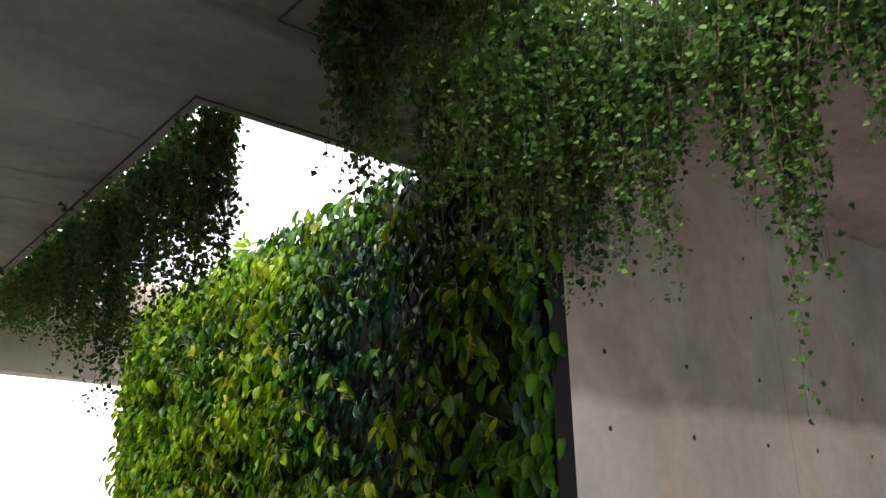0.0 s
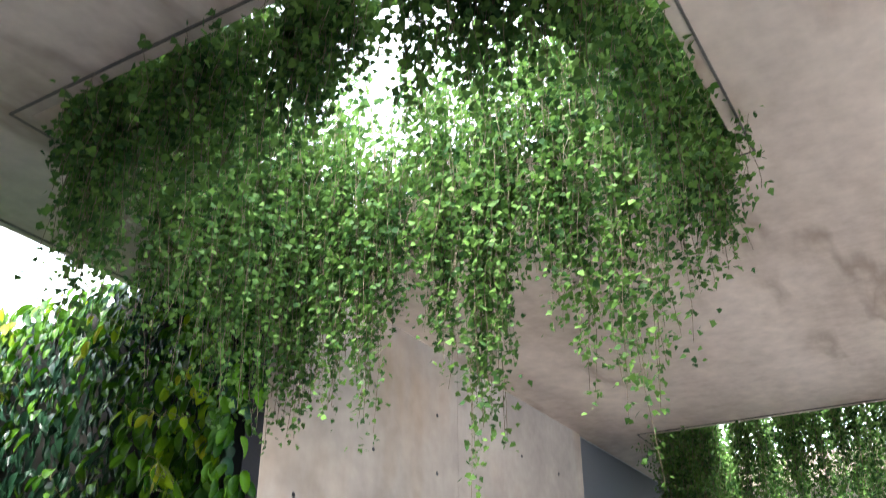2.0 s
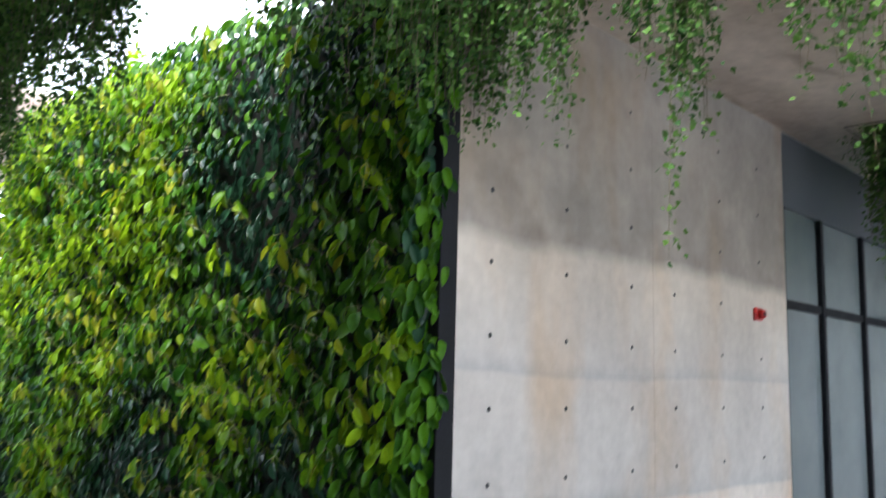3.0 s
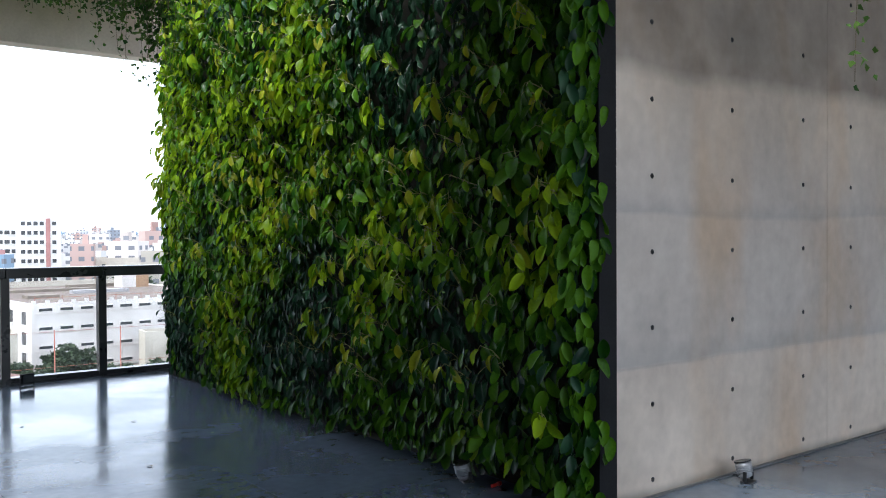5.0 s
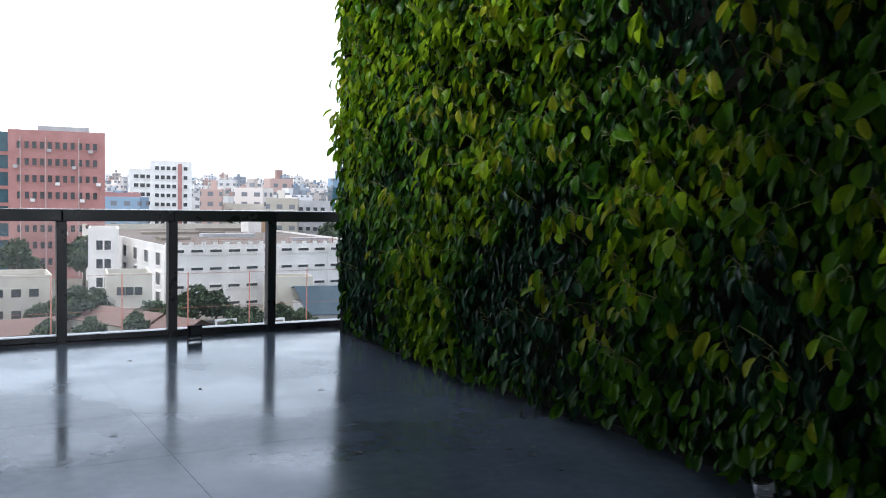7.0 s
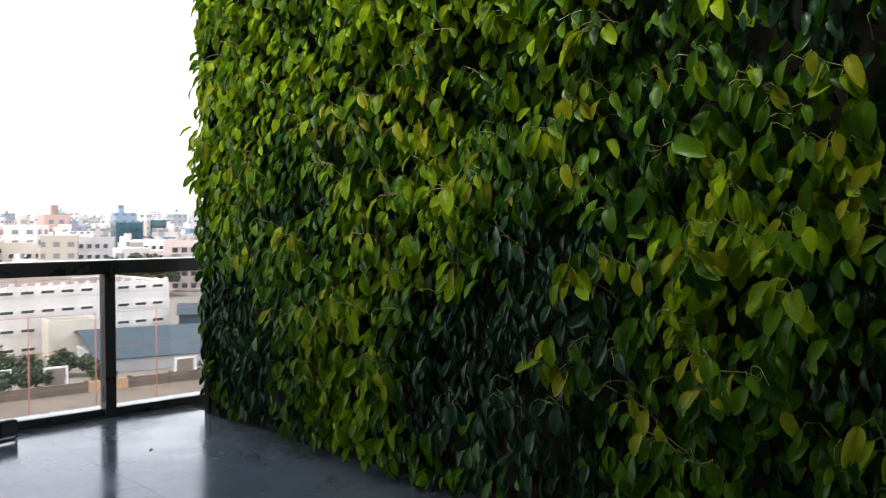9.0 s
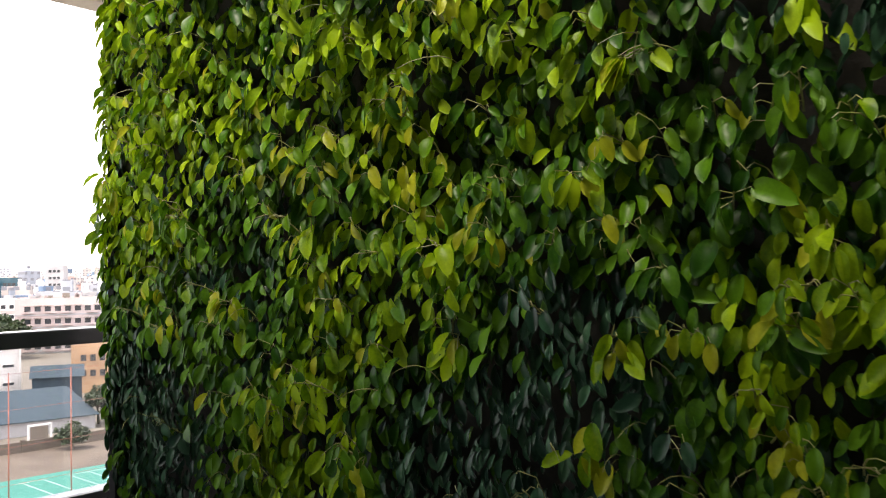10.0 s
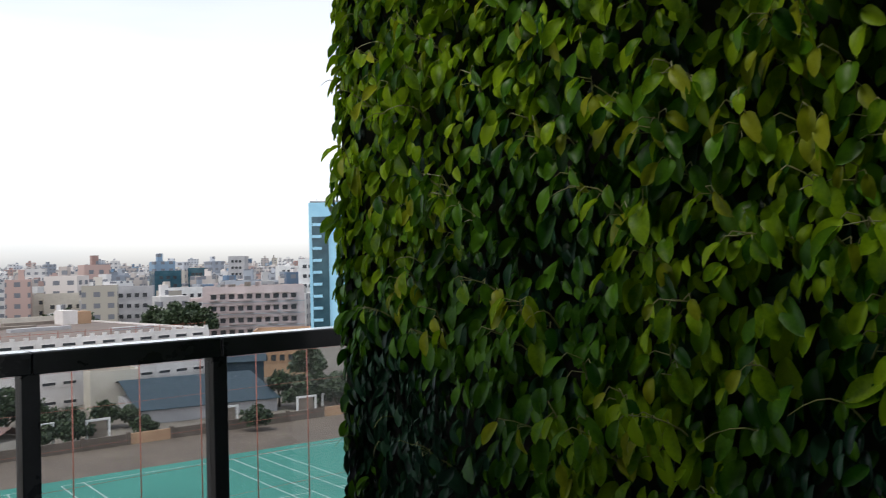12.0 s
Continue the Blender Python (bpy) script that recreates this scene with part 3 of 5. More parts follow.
# ---- floor lights ----
def spot_uplight(x, y, turn, label):
    root = empty("floor_spotlight", label, "floor light", "floor spotlights")
    root.matrix_world = pose(x, y, 0, 0, 0, turn) @ Matrix.Scale(0.68, 4)
    b = bmesh.new()
    block(b, -0.06, 0.06, -0.05, 0.05, 0.0, 0.012, bevel=0.003)
    part("base_plate", b, M_STEEL, root)
    for s in (-1, 1):
        b = bmesh.new()
        block(b, s * 0.072 - 0.005, s * 0.072 + 0.005, -0.016, 0.016, 0.012, 0.10, bevel=0.002)
        part("bracket", b, M_STEEL, root)
    b = bmesh.new()
    tube(b, (0, 0.005, 0.035), (0, 0.03, 0.075), 0.045, 0.066, 20)
    tube(b, (0, 0.03, 0.075), (0, 0.05, 0.165), 0.066, 0.070, 20)
    part("housing", b, M_LAMP, root, "grey aluminium housing")
    b = bmesh.new()
    tube(b, (0, 0.05, 0.166), (0, 0.053, 0.178), 0.074, 0.072, 20)
    part("rim", b, M_STEEL, root)
    for k in range(5):
        b = bmesh.new()
        z = 0.085 + 0.013 * k
        tube(b, (0, 0.033 + 0.003 * k, z), (0, 0.0335 + 0.003 * k, z + 0.004), 0.0715, 0.0715, 16)
        part("cooling_fin", b, M_LAMP, root)
    b = bmesh.new()
    pts = [Vector((0.05, 0.02, 0.03)), Vector((0.10, 0.06, 0.012)), Vector((0.14, 0.16, 0.006)), Vector((0.12, 0.26, 0.006))]
    for p, q in zip(pts[:-1], pts[1:]):
        tube(b, p, q, 0.006, 0.006, 8)
    part("cable", b, M_STEEL, root)
    return root


spot_uplight(4.08, 2.76, 10, "grey spotlight on the floor before the concrete wall")
spot_uplight(6.05, 2.64, -20, "grey spotlight on the floor before the concrete wall")
spot_uplight(2.82, 3.80, 75, "grey spotlight on the floor below the planted wall")


def flood_light(x, y):
    root = empty("floodlight", "small black floodlight standing on the floor by the railing", "floor light")
    root.matrix_world = pose(x, y, 0, 0, 0, 14) @ Matrix.Scale(0.78, 4)
    part("foot", boxes((-0.06, 0.06, -0.03, 0.03, 0.0, 0.01), bevel=0.002), M_STEEL, root)
    for s in (-1, 1):
        part("bracket", boxes((s * 0.085 - 0.004, s * 0.085 + 0.004, -0.014, 0.014, 0.01, 0.12), bevel=0.002), M_STEEL, root)
    part("cross_bar", boxes((-0.089, 0.089, -0.014, 0.014, 0.010, 0.017)), M_STEEL, root)
    part("body", boxes((-0.08, 0.08, -0.035, 0.03, 0.045, 0.165), bevel=0.008), M_FRAME, root)
    part("lens", boxes((-0.066, 0.066, -0.040, -0.035, 0.058, 0.152)), M_WINDOW, root, "dark glass lens")


flood_light(1.63, 9.06)

# red hose fitting on the floor beside the spotlight
b = bmesh.new()
tube(b, (0, 0, 0.02), (0.10, 0.02, 0.02), 0.016, 0.016, 12)
tube(b, (0.10, 0.02, 0.02), (0.13, 0.026, 0.02), 0.022, 0.022, 12)
hose = tagged(part("hose_fitting", b, M_RED), "small red hose fitting lying on the wet floor", "hose fitting")
hose.location, hose.scale = (2.84, 3.60, 0.001), (0.6, 0.6, 0.6)


# ---- planted wall ----
def living_wall():
    root = empty("living_wall", "planted wall of dense glossy climbing leaves in dark steel frame", "green wall")
    part("backing", boxes((3.045, 3.098, 3.06, 8.88, 0.06, 3.90)), M_SUBSTRATE, root, "dark planting felt")
    part("frame_post", boxes((2.985, 3.122, 2.915, 3.052, 0.0, 3.94), bevel=0.004), M_FRAME, root, "charcoal steel corner post")
    part("frame_post", boxes((2.99, 3.098, 8.882, 8.95, 0.0, 3.94), bevel=0.004), M_FRAME, root)
    part("gutter", boxes((3.0, 3.098, 3.06, 8.88, 0.0, 0.05), bevel=0.006), M_SUBSTRATE, root, "dark drip gutter")
    rng = np.random.RandomState(5)

    def depth(y, z):
        d = 0.30 + 0.055 * smooth_field(y, z, 3, 2.2) + 0.035 * smooth_field(y, z, 9, 6.0)
        d = d + 0.12 * np.exp(-((y - 4.9) ** 2 / 0.9 + (z - 2.75) ** 2 / 0.5))
        d = d * (0.5 + 0.5 * np.clip((z - 0.02) / 0.4, 0, 1) ** 0.7)
        d = d * (0.55 + 0.45 * np.clip((3.95 - z) / 0.5, 0, 1) ** 0.6)
        end = 9.04 - 0.20 * np.clip(np.abs(z - 2.0) / 2.0, 0, 1) ** 1.8 + 0.05 * smooth_field(z, z, 31, 3.0)
        d = d * np.sqrt(np.clip((end - y) / 0.95, 0.02, 1))
        return d

    def blobs(y, z, rows):
        out = np.zeros_like(y)
        for by, bz, ry, rz, s in rows:
            out += s * np.exp(-((y - by) / ry) ** 2 - ((z - bz) / rz) ** 2)
        return out

    def species_and_light(y, z):
        """0 young yellow-green, 1 glossy green, 2 dark green."""
        f = 0.42 * smooth_field(y, z, 21, 2.6) + 0.26 * smooth_field(y, z, 22, 7.0) + rng.normal(0, 0.22, len(y))
        # plant patches; yellow along the top and far edge also paints daylight
        f += blobs(y, z, [(8.35, 0.75, 0.55, 0.6, -1.8), (5.6, 0.75, 0.45, 0.45, -1.2), (5.45, 1.2, 0.25, 0.3, -0.9), (6.3, 0.7, 0.28, 0.45, -1.2), (4.6, 3.05, 0.45, 0.45, -0.75),
                          (4.35, 2.6, 0.35, 0.3, -0.6), (3.75, 0.75, 0.4, 0.35, -0.7), (2.95, 0.7, 0.3, 0.5, -0.4), (7.0, 3.35, 0.3, 0.22, -1.2), (5.85, 1.8, 0.3, 0.25, -0.6),
                          (7.2, 1.95, 0.25, 0.3, -0.5), (7.25, 1.0, 0.15, 0.3, -0.5), (4.6, 0.4, 0.8, 0.3, -0.3),
                          (5.7, 3.45, 0.4, 0.35, 1.3), (7.05, 2.4, 0.6, 0.6, 0.8), (8.5, 2.5, 0.6, 1.0, 1.5), (6.9, 1.55, 0.35, 0.35, 0.7), (7.0, 0.65, 0.32, 0.6, 1.9),
                          (4.4, 1.5, 0.5, 0.3, 0.8), (3.0, 1.7, 0.35, 0.55, 0.8), (2.9, 1.3, 0.3, 0.3, 0.6), (5.75, 2.6, 0.6, 0.4, 0.7), (7.4, 3.65, 0.5, 0.3, 1.2),
                          (6.4, 1.45, 0.35, 0.3, 0.7), (6.6, 2.5, 0.5, 0.4, 0.6), (4.75, 1.2, 0.3, 0.3, 0.7), (5.3, 0.9, 0.12, 0.3, 0.6), (6.4, 3.75, 1.2, 0.25, 0.9)])
        # darker leaves nearer, yellower far up: the daylight's falloff put into leaf kind
        f -= 0.10 * np.clip((5.6 - y) / 1.2, 0, 1)
        f += 0.30 * np.clip((y - 7.2) / 1.0, 0, 1) * np.clip((z - 1.4) / 0.8, 0, 1)
        return np.where(f > 0.46, 0, np.where(f > -0.48, 1, 2))

    def layer(n, inset, size_lo, size_hi, lift):
        y = rng.uniform(2.95, 9.0, n)
        z = rng.uniform(0.10, 4.02, n)
        keep = (inset < 0.7) | (rng.rand(n) < 1.0 - 0.16 * np.clip((5.8 - y) / 1.4, 0, 1))
        y, z = y[keep], z[keep]
        n = len(y)
        d = depth(y, z) * inset * rng.uniform(0.72, 1.14, n)
        x = 3.06 - d
        pos = np.stack([x, y, z], 1)
        e = 0.02
        gy = (depth(y + e, z) - depth(y - e, z)) / (2 * e)
        gz = (depth(y, z + e) - depth(y, z - e)) / (2 * e)
        out = np.stack([-np.ones(n), -np.clip(gy, -4, 4), -np.clip(gz, -1.2, 1.2)], 1)
        out[:, 1] = np.clip(-gy, -1, 4)
        out /= np.linalg.norm(out, axis=1, keepdims=True)
        out += rng.normal(0, 0.44, (n, 3)) + np.array([0, 0, 0.65])
        sp = species_and_light(y, z)
        sag = np.where(sp == 2, 1.25, 0.85)
        tip = np.stack([-rng.uniform(0.1, 1.0, n) * lift, rng.normal(0, 0.46, n) + 0.3 * (y > 8.7), -sag * rng.uniform(0.65, 1.15, n)], 1)
        size = rng.uniform(size_lo, size_hi, n) * rng.uniform(0.66, 1.12, n) * np.where(sp == 2, 0.88, 1.0) * (1 + 0.12 * np.exp(-((y - 3.4) / 0.7) ** 2))
        wide = rng.uniform(0.46, 0.66, n) * np.where(sp == 2, 0.76, 1.0)
        return pos, tip, out, size, wide, sp

    tv, tf = leaf_template()
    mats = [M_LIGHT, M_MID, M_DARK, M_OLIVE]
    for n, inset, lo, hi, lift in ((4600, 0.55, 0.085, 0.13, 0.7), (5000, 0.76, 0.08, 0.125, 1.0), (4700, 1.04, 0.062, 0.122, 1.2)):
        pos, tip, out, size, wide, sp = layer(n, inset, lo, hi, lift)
        # inner layer mostly dark green, painting the shade between the outer leaves
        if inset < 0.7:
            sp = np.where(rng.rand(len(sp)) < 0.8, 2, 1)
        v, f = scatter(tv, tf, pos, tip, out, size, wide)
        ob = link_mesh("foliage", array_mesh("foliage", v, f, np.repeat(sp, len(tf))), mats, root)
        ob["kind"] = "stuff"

    # leaves that reach round the corner post
    n = 330
    z = rng.uniform(0.05, 3.95, n)
    pos = np.stack([rng.uniform(2.74, 2.99, n) - 0.03 * smooth_field(z, z, 41, 5.0), rng.uniform(2.85, 3.0, n), z], 1)
    tip = np.stack([rng.normal(-0.2, 0.4, n), rng.uniform(-0.5, 0.1, n), -rng.uniform(0.5, 1.0, n)], 1)
    out = np.stack([rng.normal(-0.7, 0.3, n), rng.normal(-0.8, 0.3, n), rng.uniform(0.1, 0.6, n)], 1)
    v, f = scatter(tv, tf, pos, tip, out, rng.uniform(0.08, 0.125, n), rng.uniform(0.40, 0.58, n))
    ob = link_mesh("foliage", array_mesh("foliage", v, f, np.repeat(np.where(rng.rand(n) < 0.15, 2, 1), len(tf))), mats, root)
    ob["kind"] = "stuff"

    # single leaves that stand out of the mass, and shoots with paler leaves
    shapes = []
    for k in range(6):
        t2 = tv.copy()
        t2[:, 0] *= 0.44 + 0.035 * k
        t2[:, 2] += -0.25 * (k % 3) * 0.5 * t2[:, 1] ** 2 + 0.06 * np.sin(9 * t2[:, 1] + k) * t2[:, 0]
        row = []
        for mat in (M_LIGHT, M_MID, M_OLIVE):
            me = array_mesh("leaf", t2, tf)
            me.materials.append(mat)
            row.append(me)
        shapes.append(row)

    def single(p, tip, out, size, mi):
        tip = Vector(tip).normalized()
        side = tip.cross(Vector(out)).normalized()
        nor = side.cross(tip)
        m = Matrix(((side.x, tip.x, nor.x), (side.y, tip.y, nor.y), (side.z, tip.z, nor.z))).to_4x4()
        shared("leaf", shapes[rng.randint(6)][mi], root, Matrix.Translation(p) @ m @ Matrix.Scale(size, 4))

    clusters = [(6.45, 1.55), (6.1, 1.40), (6.0, 1.05), (6.9, 1.6), (5.05, 1.4), (4.9, 1.62), (4.55, 1.5), (4.3, 1.1), (3.85, 1.5), (3.3, 1.35), (3.25, 1.75),
                (3.5, 0.95), (7.2, 0.8), (7.4, 1.2), (5.7, 2.3), (6.6, 2.45), (6.1, 2.7), (7.1, 2.0), (5.2, 2.1), (8.2, 2.5), (8.6, 1.9), (4.6, 2.2), (3.4, 2.3),
                (5.5, 1.75), (7.8, 1.7), (4.1, 2.6), (6.8, 3.2), (5.9, 3.5), (7.5, 3.0), (4.0, 0.6), (5.4, 0.75), (3.12, 0.42), (3.95, 1.25), (4.2, 1.85), (3.6, 1.75), (4.75, 1.2), (5.3, 1.15), (3.75, 2.0), (4.45, 2.5), (5.0, 2.5), (4.0, 2.2)]
    stems = bmesh.new()
    count = 0
    for cy, cz in clusters:
        d0 = float(depth(np.array([cy]), np.array([cz]))[0])
        base = Vector((3.06 - d0 * 0.85, cy, cz))
        tipv = base + Vector((-rng.uniform(0.06, 0.14), rng.uniform(-0.06, 0.06), rng.uniform(0.08, 0.20)))
        mid = base.lerp(tipv, 0.5) + Vector((-0.03, rng.uniform(-0.02, 0.02), 0.0))
        tube(stems, base, mid, 0.0042, 0.0036, 6, False)
        tube(stems, mid, tipv, 0.0036, 0.002, 6, False)
        young = rng.rand() < 0.8
        for k in range(rng.randint(5, 9)):
            at = base.lerp(tipv, rng.uniform(0.25, 1.0))
            a = rng.uniform(-1, 1)
            reach = at + Vector((-rng.uniform(0.015, 0.06), a * 0.07, rng.uniform(-0.03, 0.02)))
            tube(stems, at, reach, 0.0022, 0.0016, 5, False)
            tip = (-rng.uniform(0.1, 0.9), a * 0.8 + rng.normal(0, 0.25), -rng.uniform(0.1, 1.1))
            out = (-1, rng.normal(0, 0.4), rng.uniform(0.2, 1.1))
            if count > 297:
                break
            single(reach, tip, out, rng.uniform(0.085, 0.13), (0 if rng.rand() < 0.82 else 2) if young else 1)
            count += 1
    while count < 296:
        y, z = rng.uniform(3.05, 7.5), rng.uniform(0.3, 3.2)
        d0 = float(depth(np.array([y]), np.array([z]))[0])
        p = (3.06 - d0 * rng.uniform(1.0, 1.12), y, z)
        single(p, (-rng.uniform(0.2, 0.8), rng.normal(0, 0.5), -rng.uniform(0.5, 1)), (-1, rng.normal(0, 0.3), 0.5), rng.uniform(0.09, 0.13), rng.choice([0, 1, 1, 1]))
        count += 1
    # bare curling runners
    for cy, cz in [(5.25, 0.75), (4.2, 0.62), (3.75, 0.45), (6.6, 2.62), (5.75, 2.75), (4.85, 1.75), (7.9, 2.9), (8.9, 2.4), (8.9, 0.55)] + [(rng.uniform(3.1, 8.6), rng.uniform(0.4, 3.3)) for _ in range(60)]:
        d0 = float(depth(np.array([cy]), np.array([cz]))[0])
        p = Vector((3.06 - d0 * 0.9, cy, cz))
        dirv = Vector((-0.6, rng.uniform(-0.6, 0.6), 0.9))
        for k in range(6):
            q = p + dirv * 0.04
            tube(stems, p, q, 0.0035 - 0.0004 * k, 0.0031 - 0.0004 * k, 6, False)
            p = q
            dirv = dirv + Vector((-0.05, rng.uniform(-0.35, 0.35), -0.32))
    # upright shoots all over the wall, each with a few leaves hung on bent stalks
    P, T, O, S, W, MI = [], [], [], [], [], []
    made = 0
    while made < 260:
        cy, cz = rng.uniform(2.95, 8.5), rng.uniform(0.35, 3.75)
        kind = int(species_and_light(np.array([cy]), np.array([cz]))[0])
        if kind == 2 and rng.rand() < 0.75:
            continue
        made += 1
        d0 = float(depth(np.array([cy]), np.array([cz]))[0])
        p = Vector((3.06 - d0 * rng.uniform(0.75, 0.95), cy, cz))
        dirv = Vector((-rng.uniform(0.3, 0.9), rng.uniform(-0.5, 0.5), rng.uniform(0.5, 1.0))).normalized()
        side = rng.choice([-1, 1])
        for k in range(rng.randint(4, 7)):
            q = p + dirv * rng.uniform(0.028, 0.045)
            tube(stems, p, q, 0.0040 - 0.0004 * k, 0.0036 - 0.0004 * k, 6, False)
            p = q
            dirv = (dirv + Vector((-0.06, rng.uniform(-0.2, 0.2), rng.uniform(-0.25, 0.12)))).normalized()
            side = -side
            knee = p + Vector((-rng.uniform(0.02, 0.05), side * rng.uniform(0.015, 0.05), rng.uniform(0.0, 0.03)))
            end = knee + Vector((-rng.uniform(0.0, 0.02), side * rng.uniform(0.005, 0.02), -rng.uniform(0.005, 0.025)))
            tube(stems, p, knee, 0.0022, 0.0018, 5, False)
            tube(stems, knee, end, 0.0018, 0.0015, 5, False)
            P.append(end)
            T.append((-rng.uniform(0.1, 0.7), side * rng.uniform(0.0, 0.7), -rng.uniform(0.35, 1.1)))
            O.append((-1 + rng.normal(0, 0.3), rng.normal(0, 0.4), rng.uniform(0.1, 0.9)))
            S.append(rng.uniform(0.07, 0.125) * (1 - 0.05 * k))
            W.append(rng.uniform(0.46, 0.62))
            MI.append(rng.choice([0, 0, 1, 3]) if kind == 0 else (rng.choice([0, 1, 1, 1, 1, 3]) if kind == 1 else 2))
    v, f = scatter(tv, tf, np.array(P), np.array(T), np.array(O), np.array(S), np.array(W))
    ob = link_mesh("foliage", array_mesh("foliage", v, f, np.repeat(np.array(MI), len(tf))), mats, root)
    ob["kind"] = "stuff"
    part("stem", stems, M_STEM, root, "pale green shoots and runners")["kind"] = "stuff"
    return root


living_wall()


# ---- hanging vines round the openings of the canopy ----
def hanging_vine(name_seed, p0, p1, inward, lengths, strands, label, rise=0.3, leaf=(0.030, 0.053), gap=None):
    """Strands hung from an edge p0-p1; lengths: metres of hang at even steps along the edge."""
    rng = np.random.RandomState(name_seed)
    p0, p1, inward = np.array(p0, float), np.array(p1, float), np.array(inward, float)
    root = empty("hanging_vine", label, "hanging plant", "vines hanging from the canopy")
    along = p1 - p0
    along_u = along / np.linalg.norm(along)
    tv, tf = ivy_template()
    P, T, O, S = [], [], [], []
    sv, sf = [], []
    base = 0
    knots = rng.uniform(0, 1, max(3, strands // 9))
    weight = rng.uniform(0.65, 1.2, len(knots))
    for k in range(strands):
        g = rng.randint(len(knots))
        s = float(np.clip(knots[g] + rng.normal(0, 0.045), 0, 1))
        full = np.interp(s, np.linspace(0, 1, len(lengths)), lengths)
        hang = full * weight[g] * (rng.uniform(0.25, 1.0) if rng.rand() < 0.75 else rng.uniform(0.9, 1.12))
        off = rng.uniform(0.0, 0.20)
        start = p0 + along * s + inward * (off + 0.05) + np.array([0, 0, rng.uniform(0.0, 1.0) ** 1.6 * rise])
        if rng.rand() < 0.025:
            hang = rng.uniform(0.02, 0.28)
            start = p0 + along * s - inward * rng.uniform(-0.02, 0.13)
            start[2] = p0[2] - 0.02
        elif gap and abs(start[1] - gap[0]) < gap[1]:
            start[2] = p0[2] + rng.uniform(0, 0.6)
        n = max(3, int((hang + 0.2) / 0.0185))
        u = np.linspace(0, 1, n)
        bend = rng.uniform(-0.06, 0.06), rng.uniform(-0.03, 0.12)
        ph = rng.uniform(0, 6.28, 2)
        path = start[None] + np.outer(u * (hang + 0.15), (0, 0, -1))
        path = path + np.outer(bend[0] * u ** 2 + 0.018 * np.sin(7 * u + ph[0]), along_u) + np.outer(bend[1] * u * (1 - 0.5 * u) + 0.015 * np.sin(6 * u + ph[1]), inward)
        keep = rng.rand(n) < 0.96 - 0.25 * u
        q = path[keep] + rng.normal(0, 0.028, (keep.sum(), 3))
        P.append(q)
        T.append(np.stack([rng.normal(0, 0.6, len(q)), rng.normal(0, 0.6, len(q)), rng.uniform(-1.0, 0.15, len(q))], 1))
        O.append(rng.normal(0, 0.55, (len(q), 3)) + np.array([0, 0, 0.6]) + inward * 0.3)
        S.append(rng.uniform(leaf[0], leaf[1], len(q)) * (1 - 0.25 * u[keep]))
        # stem as a thin three-sided tube
        st = path[:: max(1, n // 8)]
        ring = np.array([(0.0016, 0, 0), (-0.0009, 0.0015, 0), (-0.0009, -0.0015, 0)])
        sv.append((st[:, None, :] + ring[None]).reshape(-1, 3))
        for i in range(len(st) - 1):
            for j in range(3):
                a, b2 = base + 3 * i + j, base + 3 * i + (j + 1) % 3
                sf.append((a, b2, b2 + 3, a + 3))
        base += 3 * len(st)
    P, T, O, S = np.concatenate(P), np.concatenate(T), np.concatenate(O), np.concatenate(S)
    v, f = scatter(tv, tf, P, T, O, S, rng.uniform(0.75, 1.15, len(P)))
    ob = link_mesh("foliage", array_mesh("foliage", v, f), M_IVY, root)
    ob["kind"] = "stuff"
    link_mesh("stem", array_mesh("stem", np.concatenate(sv), np.array(sf)), M_VINE, root, "thin brown stems")
    return root


def vine_row(seed, p0, p1, inward, lengths, per_m, label, pieces, rise=0.3, gap=None):
    p0, p1 = Vector(p0), Vector(p1)
    run = (p1 - p0).length
    xs = np.linspace(0, 1, len(lengths))
    for k in range(pieces):
        a, c = k / pieces, (k + 1) / pieces
        sub = [float(np.interp(t, xs, lengths)) for t in np.linspace(a, c, 9)]
        hanging_vine(seed * 31 + k, p0.lerp(p1, a), p0.lerp(p1, c), inward, sub, max(4, int(per_m * run / pieces)), label, rise, gap=gap)


GREEN = "green trailing vine hanging from the canopy opening"
SHADE = "dense shaded trailing vine hanging from the canopy opening"
Z = SLAB
# opening before the concrete wall
vine_row(1, (3.36, 0.30, Z), (3.36, 2.94, Z), (-1, 0, 0), [0.6, 0.8, 1.1, 1.35, 1.2, 1.3, 0.8, 0.4, 0.35, 0.9, 1.5, 1.35, 0.5, 0.15, 0.6, 1.1, 1.0, 0.85, 0.8, 0.9, 0.9], 290, GREEN, 5, 1.0, gap=(2.28, 0.12))
vine_row(2, (3.34, 2.96, Z), (1.47, 2.96, Z), (0, -1, 0), [0.95, 0.9, 1.0, 0.95, 0.9, 0.7, 0.55], 290, GREEN, 4, 1.15)
vine_row(3, (1.45, 2.94, Z), (1.45, 1.75, Z), (1, 0, 0), [0.5, 0.65, 0.7, 0.6, 0.6], 230, SHADE, 2, 0.5)
vine_row(13, (1.45, 1.75, Z), (1.45, 0.30, Z), (1, 0, 0), [0.5, 0.35, 0.45, 0.55, 0.5], 210, SHADE, 2, 0.3)
vine_row(4, (1.5, 0.27, Z), (3.34, 0.27, Z), (0, 1, 0), [0.45, 0.5, 0.2, 0.4, 0.5, 0.35, 0.25], 240, GREEN, 3, 0.6)
